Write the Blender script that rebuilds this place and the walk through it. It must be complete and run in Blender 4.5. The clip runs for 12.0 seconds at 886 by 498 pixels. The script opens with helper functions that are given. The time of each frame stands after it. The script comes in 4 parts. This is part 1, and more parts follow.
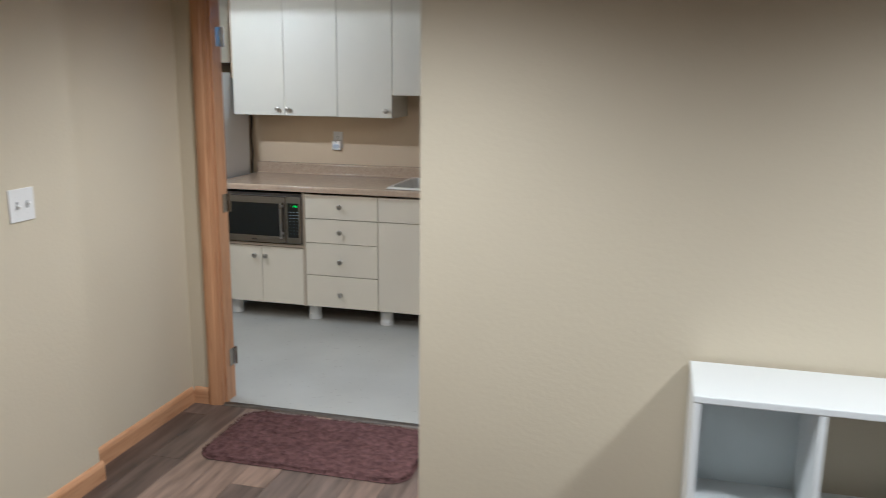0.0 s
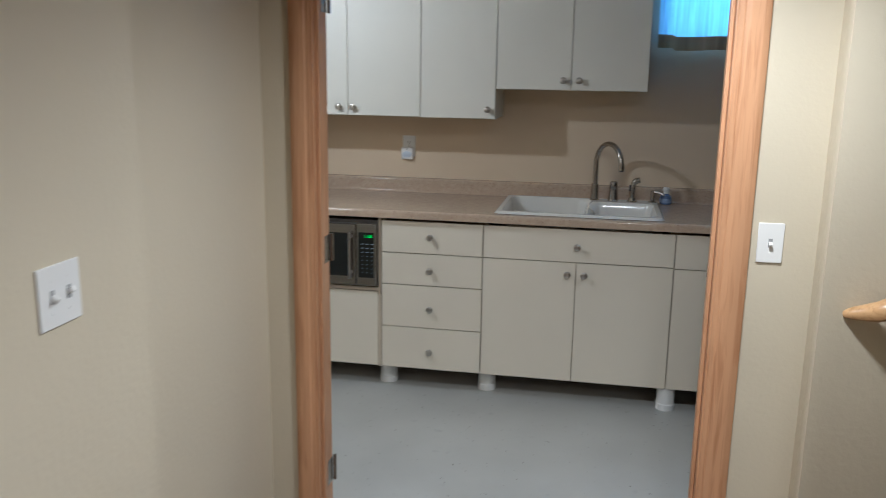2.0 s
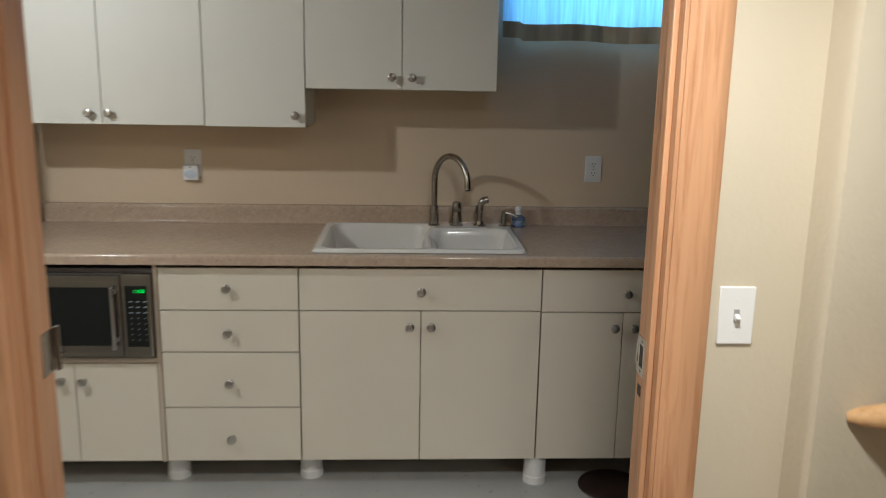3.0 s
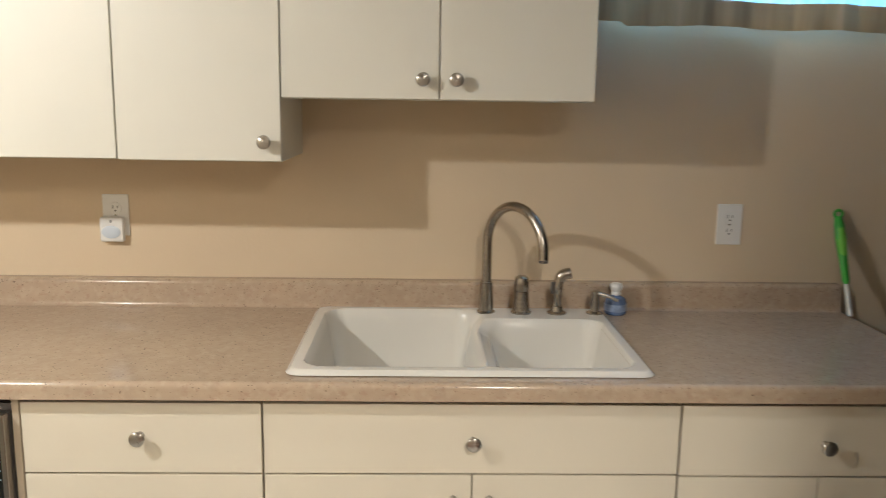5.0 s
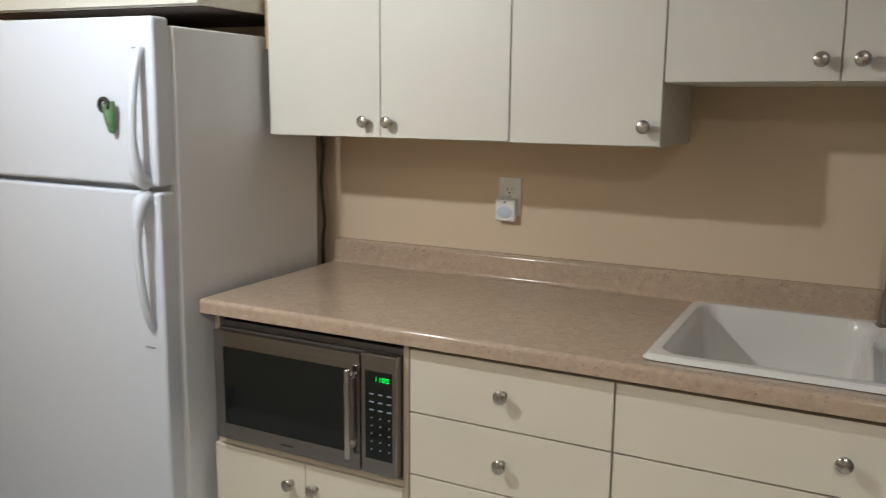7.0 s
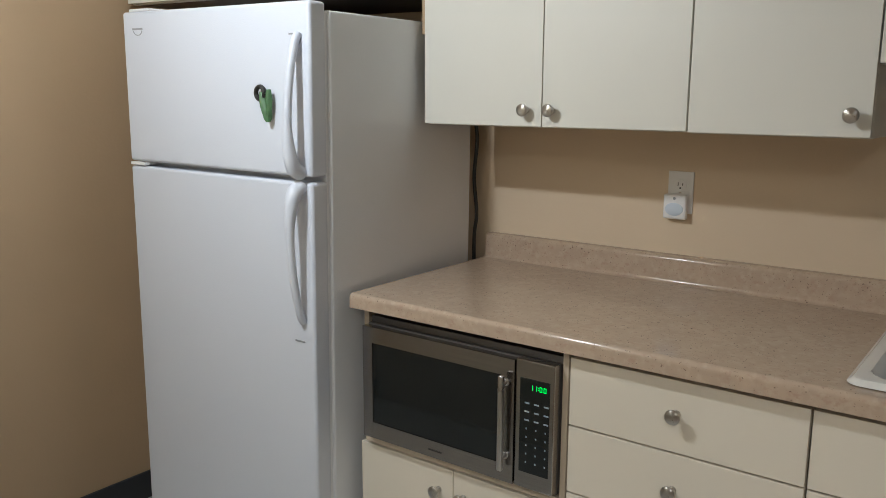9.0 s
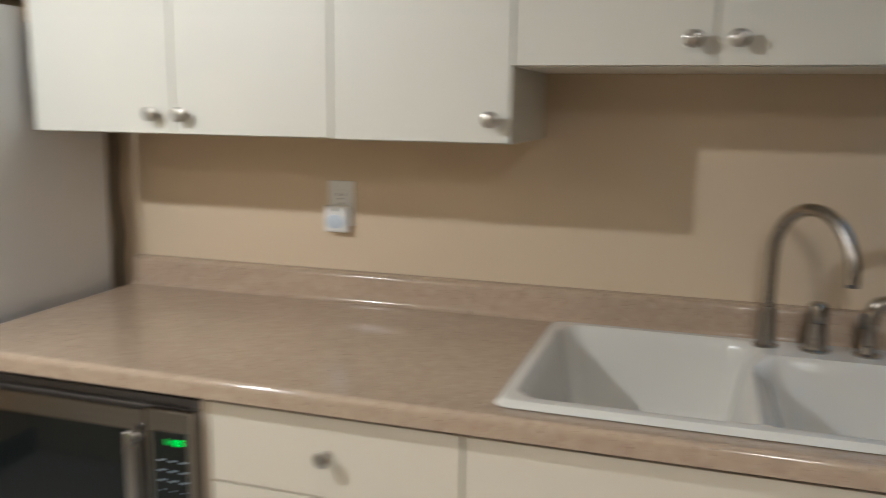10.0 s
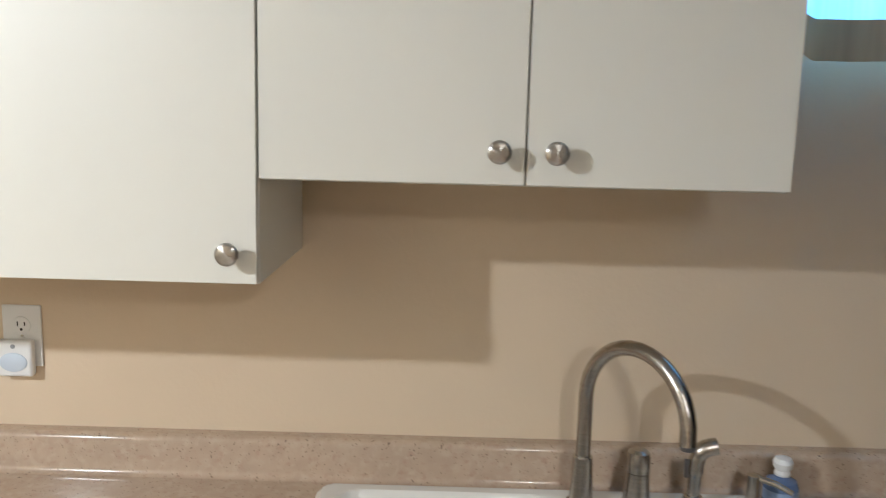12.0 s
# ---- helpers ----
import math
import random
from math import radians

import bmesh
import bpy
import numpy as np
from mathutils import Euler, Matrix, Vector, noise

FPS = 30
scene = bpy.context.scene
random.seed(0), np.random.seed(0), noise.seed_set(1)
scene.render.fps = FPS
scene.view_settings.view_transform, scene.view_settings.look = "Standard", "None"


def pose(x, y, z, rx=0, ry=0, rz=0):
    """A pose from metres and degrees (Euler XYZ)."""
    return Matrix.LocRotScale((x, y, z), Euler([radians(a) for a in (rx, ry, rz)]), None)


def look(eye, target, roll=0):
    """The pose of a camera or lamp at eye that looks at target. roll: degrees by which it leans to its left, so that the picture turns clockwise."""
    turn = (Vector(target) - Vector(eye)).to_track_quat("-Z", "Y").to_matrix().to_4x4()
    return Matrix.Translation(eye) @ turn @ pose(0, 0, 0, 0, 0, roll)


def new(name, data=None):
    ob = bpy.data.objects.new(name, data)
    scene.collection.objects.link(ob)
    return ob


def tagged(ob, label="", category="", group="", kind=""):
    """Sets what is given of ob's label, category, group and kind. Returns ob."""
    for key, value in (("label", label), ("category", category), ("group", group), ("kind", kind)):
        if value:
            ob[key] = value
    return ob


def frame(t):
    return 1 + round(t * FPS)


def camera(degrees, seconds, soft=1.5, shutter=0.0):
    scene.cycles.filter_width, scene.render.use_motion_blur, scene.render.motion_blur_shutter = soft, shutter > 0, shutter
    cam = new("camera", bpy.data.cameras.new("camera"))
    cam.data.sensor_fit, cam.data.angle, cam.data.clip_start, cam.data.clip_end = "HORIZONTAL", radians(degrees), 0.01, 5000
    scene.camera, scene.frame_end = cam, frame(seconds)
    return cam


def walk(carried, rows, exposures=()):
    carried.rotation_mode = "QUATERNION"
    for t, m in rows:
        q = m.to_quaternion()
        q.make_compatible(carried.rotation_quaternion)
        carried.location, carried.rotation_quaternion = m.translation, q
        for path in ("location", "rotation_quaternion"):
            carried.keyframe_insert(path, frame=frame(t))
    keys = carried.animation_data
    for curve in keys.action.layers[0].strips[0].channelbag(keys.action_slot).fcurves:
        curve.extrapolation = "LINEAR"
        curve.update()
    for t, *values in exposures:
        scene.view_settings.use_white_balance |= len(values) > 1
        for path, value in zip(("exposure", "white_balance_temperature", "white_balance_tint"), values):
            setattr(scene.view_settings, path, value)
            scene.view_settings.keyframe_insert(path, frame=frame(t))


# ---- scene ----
cam = camera(56.6, 12.0, soft=0.65, shutter=0.45)
PATH = [
    (0, (0.015, 1.549, 1.637), (-0.475, 3.443, 1.222), 0.6),
    (0.2, (-0.112, 1.582, 1.628), (-0.631, 3.47, 1.222), 1.0),
    (0.5, (-0.288, 1.724, 1.631), (-0.844, 3.599, 1.215), 0.6),
    (0.7, (-0.418, 1.817, 1.628), (-0.976, 3.693, 1.215), 1.0),
    (1, (-0.635, 1.963, 1.628), (-1.186, 3.839, 1.208), 0.7),
    (1.2, (-0.746, 2.072, 1.629), (-1.308, 3.945, 1.207), 0.8),
    (1.5, (-0.934, 2.229, 1.619), (-1.477, 4.107, 1.198), 0.7),
    (2, (-1.152, 2.626, 1.587), (-1.518, 4.546, 1.162), 0.9),
    (2.1, (-1.188, 2.686, 1.583), (-1.508, 4.615, 1.162), 0.8),
    (2.5, (-1.347, 3.049, 1.604), (-1.412, 5.002, 1.178), 1.3),
    (2.7, (-1.314, 3.257, 1.591), (-1.297, 5.211, 1.164), 1.2),
    (4.3, (-1.325, 4.471, 1.55), (-1.11, 6.425, 1.179), 1.2),
    (4.5, (-1.338, 4.583, 1.539), (-1.14, 6.539, 1.175), 1.0),
    (5, (-1.358, 4.803, 1.498), (-1.302, 6.77, 1.144), 0.9),
    (5.5, (-1.321, 4.886, 1.474), (-1.45, 6.852, 1.131), 0.8),
    (6, (-1.288, 4.856, 1.476), (-1.678, 6.787, 1.134), 0.6),
    (6.5, (-1.26, 4.811, 1.458), (-1.935, 6.663, 1.116), 0.6),
    (7, (-1.25, 4.798, 1.448), (-2.15, 6.549, 1.1), 0.5),
    (7.4, (-1.259, 4.78, 1.466), (-2.243, 6.485, 1.111), 0.9),
    (7.5, (-1.247, 4.793, 1.46), (-2.261, 6.483, 1.115), 0.5),
    (9.3, (-1.379, 4.956, 1.426), (-2.564, 6.523, 1.05), 0.3),
    (9.5, (-1.374, 5.036, 1.415), (-2.476, 6.668, 1.063), 0.8),
    (10, (-1.32, 5.175, 1.431), (-1.916, 7.052, 1.079), 0.7),
    (10.5, (-1.212, 5.347, 1.433), (-1.406, 7.307, 1.086), 0.8),
    (11, (-1.182, 5.501, 1.469), (-1.280, 7.473, 1.146), 1.1),
    (11.5, (-1.300, 5.537, 1.567), (-1.317, 7.511, 1.246), 1.2),
    (12, (-1.420, 5.620, 1.585), (-1.432, 7.596, 1.278), 1.5),
]
EXPOSURES = [(0, -0.43, 5110, 6.5), (0.5, -0.26, 5120, 6.5), (1.0, -0.11, 5100, 6.5), (1.5, -0.40, 5030, 6.5), (2.0, -0.64, 5010, 5.6), (2.5, -0.73, 5280, 5.5),
             (3.5, -0.4, 5750, 6.5), (4.3, 0.36, 6200, 7.4), (5.0, 0.27, 6080, 7), (5.5, 0.16, 5850, 6.5), (6.5, -0.17, 5560, 6.5), (7.0, -0.39, 5580, 6.5),
             (7.5, -0.53, 5580, 6.5), (9.4, -0.52, 5430, 5.5), (10, -0.14, 5540, 6.5), (10.5, 0.22, 5540, 7), (11.0, 0.51, 5350, 6.3), (11.5, 0.59, 5300, 5.5), (12, 0.44, 5360, 6.3)]
walk(cam, [(t, look(eye, target, roll)) for t, eye, target, roll in PATH], EXPOSURES)

# ---- world, lights ----
world = bpy.data.worlds.new("world")
scene.world = world
world.use_nodes = True
sky = world.node_tree.nodes.new("ShaderNodeTexSky")
sky.sky_type, sky.sun_disc = "NISHITA", False
sky.sun_elevation, sky.sun_rotation = radians(38), radians(200)
world.node_tree.nodes["Background"].inputs["Strength"].default_value = 0.12
world.node_tree.links.new(sky.outputs[0], world.node_tree.nodes["Background"].inputs["Color"])

WARM, COOL = (1.0, 0.89, 0.75), (0.23, 0.52, 1.0)


def point_lamp(name, at, watts, size, colour=WARM):
    d = bpy.data.lights.new(name, "POINT")
    d.energy, d.shadow_soft_size, d.color = watts, size, colour
    new(name, d).location = at


def spot_lamp(name, at, watts, angle, blend, size=0.05, colour=WARM):
    d = bpy.data.lights.new(name, "SPOT")
    d.energy, d.spot_size, d.spot_blend, d.shadow_soft_size, d.color = watts, radians(angle), blend, size, colour
    new(name, d).location = at


KITCHEN_LAMP = (-2.855, 5.555, 2.07)
spot_lamp("kitchen_bulb_light", KITCHEN_LAMP, 47, 178.5, 0.03, 0.03, (1.0, 0.947, 0.875))
point_lamp("kitchen_bulb_glow", KITCHEN_LAMP, 19, 0.03, (1.0, 0.947, 0.875))
DOWNLIGHTS = (("downlight_beam_a", 1.05, 2.85, 190, 162), ("downlight_beam_b", -0.96, 4.42, 208, 170), ("downlight_beam_c", -0.73, 2.82, 232, 162))
for lamp_name, lx, ly, watts, cone in DOWNLIGHTS:
    spot_lamp(lamp_name, (lx, ly, 2.125), watts, cone, 0.86, 0.085)
win = bpy.data.lights.new("window_daylight", "AREA")
win.shape, win.size, win.size_y, win.energy, win.color = "RECTANGLE", 0.82, 0.38, 11.5, COOL
new("window_daylight", win).matrix_world = look((-0.447, 7.42, 1.96), (-0.447, 6.5, 1.9))


# ---- materials ----
def material(name, colour, rough=0.5, metal=0.0, vary=0.08, scale=3.0, bump=0.0, bump_scale=200.0, stretch=(1, 1, 1), spec=0.5):
    m = bpy.data.materials.new(name)
    m.use_nodes = True
    n, l = m.node_tree.nodes, m.node_tree.links
    b = n["Principled BSDF"]
    b.inputs["Roughness"].default_value, b.inputs["Metallic"].default_value = rough, metal
    b.inputs["Specular IOR Level"].default_value = spec
    co = n.new("ShaderNodeTexCoord")
    mp = n.new("ShaderNodeMapping")
    mp.inputs["Scale"].default_value = stretch
    l.new(co.outputs["Object"], mp.inputs["Vector"])
    no = n.new("ShaderNodeTexNoise")
    no.inputs["Scale"].default_value, no.inputs["Detail"].default_value = scale, 6
    l.new(mp.outputs[0], no.inputs["Vector"])
    ramp = n.new("ShaderNodeValToRGB")
    ramp.color_ramp.elements[0].position, ramp.color_ramp.elements[1].position = 0.3, 0.7
    ramp.color_ramp.elements[0].color = (*[c * (1 - vary) for c in colour], 1)
    ramp.color_ramp.elements[1].color = (*[min(1, c * (1 + vary)) for c in colour], 1)
    l.new(no.outputs["Fac"], ramp.inputs["Fac"])
    l.new(ramp.outputs["Color"], b.inputs["Base Color"])
    rr = n.new("ShaderNodeMapRange")
    rr.inputs["To Min"].default_value, rr.inputs["To Max"].default_value = max(0.02, rough * 0.85), min(1, rough * 1.15)
    l.new(no.outputs["Fac"], rr.inputs["Value"])
    l.new(rr.outputs[0], b.inputs["Roughness"])
    if bump:
        bn = n.new("ShaderNodeTexNoise")
        bn.inputs["Scale"].default_value, bn.inputs["Detail"].default_value = bump_scale, 3
        l.new(mp.outputs[0], bn.inputs["Vector"])
        bu = n.new("ShaderNodeBump")
        bu.inputs["Strength"].default_value, bu.inputs["Distance"].default_value = bump, 0.002
        l.new(bn.outputs["Fac"], bu.inputs["Height"])
        l.new(bu.outputs[0], b.inputs["Normal"])
    return m


def nodes_of(m):
    return m.node_tree.nodes, m.node_tree.links, m.node_tree.nodes["Principled BSDF"]


def laminate_material():
    """Beige granite-look laminate: cream, tan and brown mottling with fine dark specks."""
    m = material("countertop_laminate", (0.478, 0.367, 0.267), 0.135, vary=0.05, scale=9)
    n, l, b = nodes_of(m)
    base = b.inputs["Base Color"].links[0].from_socket
    co = n["Texture Coordinate"].outputs["Object"]

    def spots(scale, low, high, colour, under, stretch):
        mp = n.new("ShaderNodeMapping")
        mp.inputs["Scale"].default_value = stretch
        l.new(co, mp.inputs["Vector"])
        t = n.new("ShaderNodeTexNoise")
        t.inputs["Scale"].default_value, t.inputs["Detail"].default_value = scale, 2
        l.new(mp.outputs[0], t.inputs["Vector"])
        r = n.new("ShaderNodeMapRange")
        r.inputs["From Min"].default_value, r.inputs["From Max"].default_value = low, high
        l.new(t.outputs["Fac"], r.inputs["Value"])
        x = n.new("ShaderNodeMix")
        x.data_type = "RGBA"
        l.new(r.outputs[0], x.inputs["Factor"])
        l.new(under, x.inputs["A"])
        x.inputs["B"].default_value = (*colour, 1)
        return x.outputs["Result"]

    s = spots(30, 0.40, 0.68, (0.447, 0.340, 0.250), base, (1, 1, 1))
    s = spots(64, 0.50, 0.70, (0.505, 0.397, 0.292), s, (1, 0.9, 1))
    s = spots(85, 0.58, 0.74, (0.425, 0.300, 0.222), s, (0.8, 1, 1))
    s = spots(110, 0.70, 0.74, (0.21, 0.145, 0.105), s, (1, 1, 1.2))
    s = spots(200, 0.675, 0.71, (0.18, 0.125, 0.09), s, (1, 1, 1))
    l.new(s, b.inputs["Base Color"])
    return m


def wood_material(name, along, light, dark, rough=0.42):
    """Varnished oak; along: 0, 1 or 2 is the axis of the grain."""
    st = [14.0, 14.0, 14.0]
    st[along] = 0.9
    m = material(name, light, rough, vary=0.1, scale=1.5, stretch=tuple(st), bump=0.12, bump_scale=9)
    n, l, b = nodes_of(m)
    t = n.new("ShaderNodeTexNoise")
    t.inputs["Scale"].default_value, t.inputs["Detail"].default_value, t.inputs["Distortion"].default_value = 5, 5, 0.6
    l.new(n["Mapping"].outputs[0], t.inputs["Vector"])
    r = n.new("ShaderNodeMapRange")
    r.inputs["From Min"].default_value, r.inputs["From Max"].default_value = 0.48, 0.72
    l.new(t.outputs["Fac"], r.inputs["Value"])
    x = n.new("ShaderNodeMix")
    x.data_type = "RGBA"
    l.new(r.outputs[0], x.inputs["Factor"])
    l.new(b.inputs["Base Color"].links[0].from_socket, x.inputs["A"])
    x.inputs["B"].default_value = (*dark, 1)
    l.new(x.outputs["Result"], b.inputs["Base Color"])
    return m


def plank_material():
    """Grey-brown wood-look vinyl planks; tone changes from plank to plank."""
    m = material("vinyl_plank", (0.15, 0.11, 0.09), 0.38, vary=0.45, scale=2.0, stretch=(16, 1.6, 16), bump=0.1, bump_scale=12)
    n, l, b = nodes_of(m)
    info = n.new("ShaderNodeObjectInfo")
    r = n.new("ShaderNodeValToRGB")
    e = r.color_ramp.elements
    e[0].color, e[1].color = (0.55, 0.52, 0.52, 1), (2.1, 1.9, 1.7, 1)
    e.new(0.6).color = (1, 1, 1, 1)
    l.new(info.outputs["Random"], r.inputs["Fac"])
    x = n.new("ShaderNodeMix")
    x.data_type, x.blend_type = "RGBA", "MULTIPLY"
    x.inputs["Factor"].default_value = 1
    l.new(b.inputs["Base Color"].links[0].from_socket, x.inputs["A"])
    l.new(r.outputs["Color"], x.inputs["B"])
    l.new(x.outputs["Result"], b.inputs["Base Color"])
    va = n.new("ShaderNodeVectorMath")
    va.operation = "ADD"
    l.new(n["Texture Coordinate"].outputs["Object"], va.inputs[0])
    mu = n.new("ShaderNodeMath")
    mu.operation = "MULTIPLY"
    mu.inputs[1].default_value = 37.0
    l.new(info.outputs["Random"], mu.inputs[0])
    l.new(mu.outputs[0], va.inputs[1])
    l.new(va.outputs[0], n["Mapping"].inputs["Vector"])
    return m


def concrete_material():
    """Pale grey painted concrete with scuffs, grit and worn patches."""
    m = material("painted_concrete", (0.44, 0.437, 0.408), 0.42, vary=0.09, scale=2.2, bump=0.12, bump_scale=30)
    n, l, b = nodes_of(m)
    s = b.inputs["Base Color"].links[0].from_socket
    for scale, low, high, colour in ((60, 0.70, 0.73, (0.16, 0.14, 0.12)), (14, 0.66, 0.80, (0.36, 0.35, 0.34))):
        t = n.new("ShaderNodeTexNoise")
        t.inputs["Scale"].default_value, t.inputs["Detail"].default_value = scale, 4
        l.new(n["Texture Coordinate"].outputs["Object"], t.inputs["Vector"])
        r = n.new("ShaderNodeMapRange")
        r.inputs["From Min"].default_value, r.inputs["From Max"].default_value = low, high
        l.new(t.outputs["Fac"], r.inputs["Value"])
        x = n.new("ShaderNodeMix")
        x.data_type = "RGBA"
        l.new(r.outputs[0], x.inputs["Factor"])
        l.new(s, x.inputs["A"])
        x.inputs["B"].default_value = (*colour, 1)
        s = x.outputs["Result"]
    l.new(s, b.inputs["Base Color"])
    return m


def glow_material(name, colour, strength):
    m = bpy.data.materials.new(name)
    m.use_nodes = True
    b = m.node_tree.nodes["Principled BSDF"]
    b.inputs["Base Color"].default_value = (*colour, 1)
    b.inputs["Emission Color"].default_value, b.inputs["Emission Strength"].default_value = (*colour, 1), strength
    return m


def fabric_material(name, colour, through_light, vary=0.08, scale=40, stretch=(1, 1, 1)):
    m = material(name, colour, 0.9, vary=vary, scale=scale, stretch=stretch, bump=0.3, bump_scale=600, spec=0.1)
    if through_light:
        n, l, b = nodes_of(m)
        tr = n.new("ShaderNodeBsdfTranslucent")
        l.new(b.inputs["Base Color"].links[0].from_socket, tr.inputs["Color"])
        mix = n.new("ShaderNodeMixShader")
        mix.inputs["Fac"].default_value = through_light
        l.new(b.outputs[0], mix.inputs[1])
        l.new(tr.outputs[0], mix.inputs[2])
        l.new(mix.outputs[0], n["Material Output"].inputs["Surface"])
    return m


WALL = material("tan_wall_paint", (0.60, 0.53, 0.40), 0.62, vary=0.035, scale=1.3, bump=0.38, bump_scale=70, spec=0.35)
KWALL = material("peach_tan_wall_paint", (0.68, 0.55, 0.39), 0.62, vary=0.035, scale=1.3, bump=0.22, bump_scale=95, spec=0.35)
STAIRWALL = material("textured_tan_wall_paint", (0.60, 0.53, 0.40), 0.62, vary=0.035, scale=1.3, bump=0.8, bump_scale=48, spec=0.35)
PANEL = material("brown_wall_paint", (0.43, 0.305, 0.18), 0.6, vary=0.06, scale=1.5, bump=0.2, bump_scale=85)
CEIL = material("white_ceiling_paint", (0.78, 0.76, 0.72), 0.8, vary=0.03, bump=0.3, bump_scale=120)
CREAM = material("cream_cabinet_melamine", (0.745, 0.717, 0.635), 0.48, vary=0.025, scale=2.0, bump=0.05, bump_scale=260)
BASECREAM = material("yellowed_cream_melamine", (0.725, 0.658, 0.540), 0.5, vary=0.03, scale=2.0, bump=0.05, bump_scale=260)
CARCASS = material("cabinet_carcass", (0.55, 0.46, 0.35), 0.5, vary=0.05)
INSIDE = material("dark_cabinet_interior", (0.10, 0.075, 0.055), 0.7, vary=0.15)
LAMINATE = laminate_material()
CERAMIC = material("white_enamel", (0.725, 0.70, 0.645), 0.12, vary=0.02, scale=4)
NICKEL = material("brushed_nickel", (0.43, 0.395, 0.35), 0.25, 1.0, vary=0.12, scale=8, stretch=(1, 1, 30), bump=0.08, bump_scale=120)
TURNED = material("turned_nickel", (0.53, 0.50, 0.46), 0.29, 1.0, vary=0.06, scale=300)
tn, tl, tb = nodes_of(TURNED)
tan = tn.new("ShaderNodeTangent")
tan.direction_type, tan.axis = "RADIAL", "Y"
tb.inputs["Anisotropic"].default_value, tb.inputs["Anisotropic Rotation"].default_value = 0.82, 0.25
tl.new(tan.outputs[0], tb.inputs["Tangent"])
CHROME = material("polished_chrome", (0.75, 0.74, 0.72), 0.15, 1.0, vary=0.05)
STEEL = material("stainless_steel", (0.35, 0.33, 0.31), 0.21, 1.0, vary=0.07, scale=4, stretch=(1, 1, 60), bump=0.04, bump_scale=80)
BARSTEEL = material("bright_brushed_steel", (0.52, 0.50, 0.48), 0.28, 1.0, vary=0.06, scale=6)
BLACKGLASS = material("black_glass", (0.010, 0.012, 0.012), 0.06, vary=0.1, spec=0.45)
BLACKPLASTIC = material("black_plastic", (0.02, 0.019, 0.018), 0.35, vary=0.15)
DARKMETAL = material("dark_sheet_metal", (0.13, 0.12, 0.115), 0.4, 0.6, vary=0.15)
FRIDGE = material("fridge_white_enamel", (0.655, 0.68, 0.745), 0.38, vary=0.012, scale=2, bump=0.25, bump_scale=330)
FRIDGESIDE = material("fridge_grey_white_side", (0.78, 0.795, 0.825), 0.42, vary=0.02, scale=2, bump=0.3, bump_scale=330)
WHITEPLASTIC = material("white_plastic", (0.80, 0.79, 0.77), 0.35, vary=0.015)
GREYPLASTIC = material("grey_plastic", (0.33, 0.33, 0.33), 0.45, vary=0.05)
SLOT = material("dark_slot", (0.025, 0.022, 0.02), 0.6, vary=0.1)
LENS = material("frosted_lens", (0.60, 0.66, 0.74), 0.3, vary=0.02)
OAKZ = wood_material("oak_trim_upright", 2, (0.56, 0.305, 0.158), (0.43, 0.205, 0.095))
OAKY = wood_material("oak_trim_along", 1, (0.56, 0.31, 0.162), (0.43, 0.208, 0.095))
OAKX = wood_material("oak_trim_across", 0, (0.56, 0.31, 0.162), (0.43, 0.208, 0.095))
RAILWOOD = wood_material("light_oak_rail", 0, (0.56, 0.34, 0.16), (0.42, 0.23, 0.09), 0.3)
PLANK = plank_material()
CONCRETE = concrete_material()
SHELFWHITE = material("white_shelf_laminate", (0.80, 0.82, 0.82), 0.32, vary=0.015, scale=3)
SHELFBACK = material("grey_shelf_back", (0.74, 0.80, 0.82), 0.6, vary=0.04)
RUGMAT = material("maroon_rug", (0.118, 0.062, 0.060), 0.95, vary=0.38, scale=38, bump=1.0, bump_scale=110, spec=0.1)
BLUECLOTH = fabric_material("pale_blue_curtain_cloth", (0.62, 0.80, 0.88), 0.62, vary=0.17, scale=9, stretch=(9, 1, 0.4))
TANCLOTH = fabric_material("tan_curtain_band", (0.50, 0.37, 0.21), 0.03, vary=0.5, scale=2.2, stretch=(4, 1, 0.3))
BLACKCLOTH = fabric_material("navy_black_curtain_cloth", (0.016, 0.020, 0.030), 0, vary=0.5, scale=30, stretch=(1, 8, 0.5))
HEM = fabric_material("beige_curtain_lining", (0.74, 0.64, 0.47), 0, vary=0.1)
GREEN = material("green_plastic", (0.045, 0.36, 0.04), 0.3, vary=0.05)
LIME = material("lime_rubber_grip", (0.16, 0.50, 0.05), 0.5, vary=0.05)
MAGNETGREEN = material("magnet_dull_green", (0.07, 0.15, 0.06), 0.5, vary=0.3, scale=60)
SOAPBLUE = material("blue_soap_bottle", (0.14, 0.20, 0.35), 0.15, vary=0.15, scale=30)
DARKBROWN = material("dark_brown_rubber", (0.035, 0.02, 0.015), 0.55, vary=0.3, scale=10)
THRESH = material("aluminium_threshold", (0.17, 0.15, 0.135), 0.4, 0.8, vary=0.15, scale=20)
VINYLBASE = material("dark_vinyl_base", (0.03, 0.032, 0.036), 0.5, vary=0.15)
GREENGLOW = glow_material("green_display_segments", (0.05, 1.0, 0.10), 0.9)
PALEPRINT = material("pale_key_print", (0.28, 0.33, 0.36), 0.5, vary=0.1)
GREYPRINT = material("grey_badge_print", (0.30, 0.31, 0.33), 0.4, vary=0.05)
BULB = glow_material("lit_bulb", (1.0, 0.85, 0.65), 12.0)
LENSLIT = glow_material("lit_downlight_lens", (1.0, 0.85, 0.65), 10.0)

# ---- building helpers ----
ORIGIN = {}


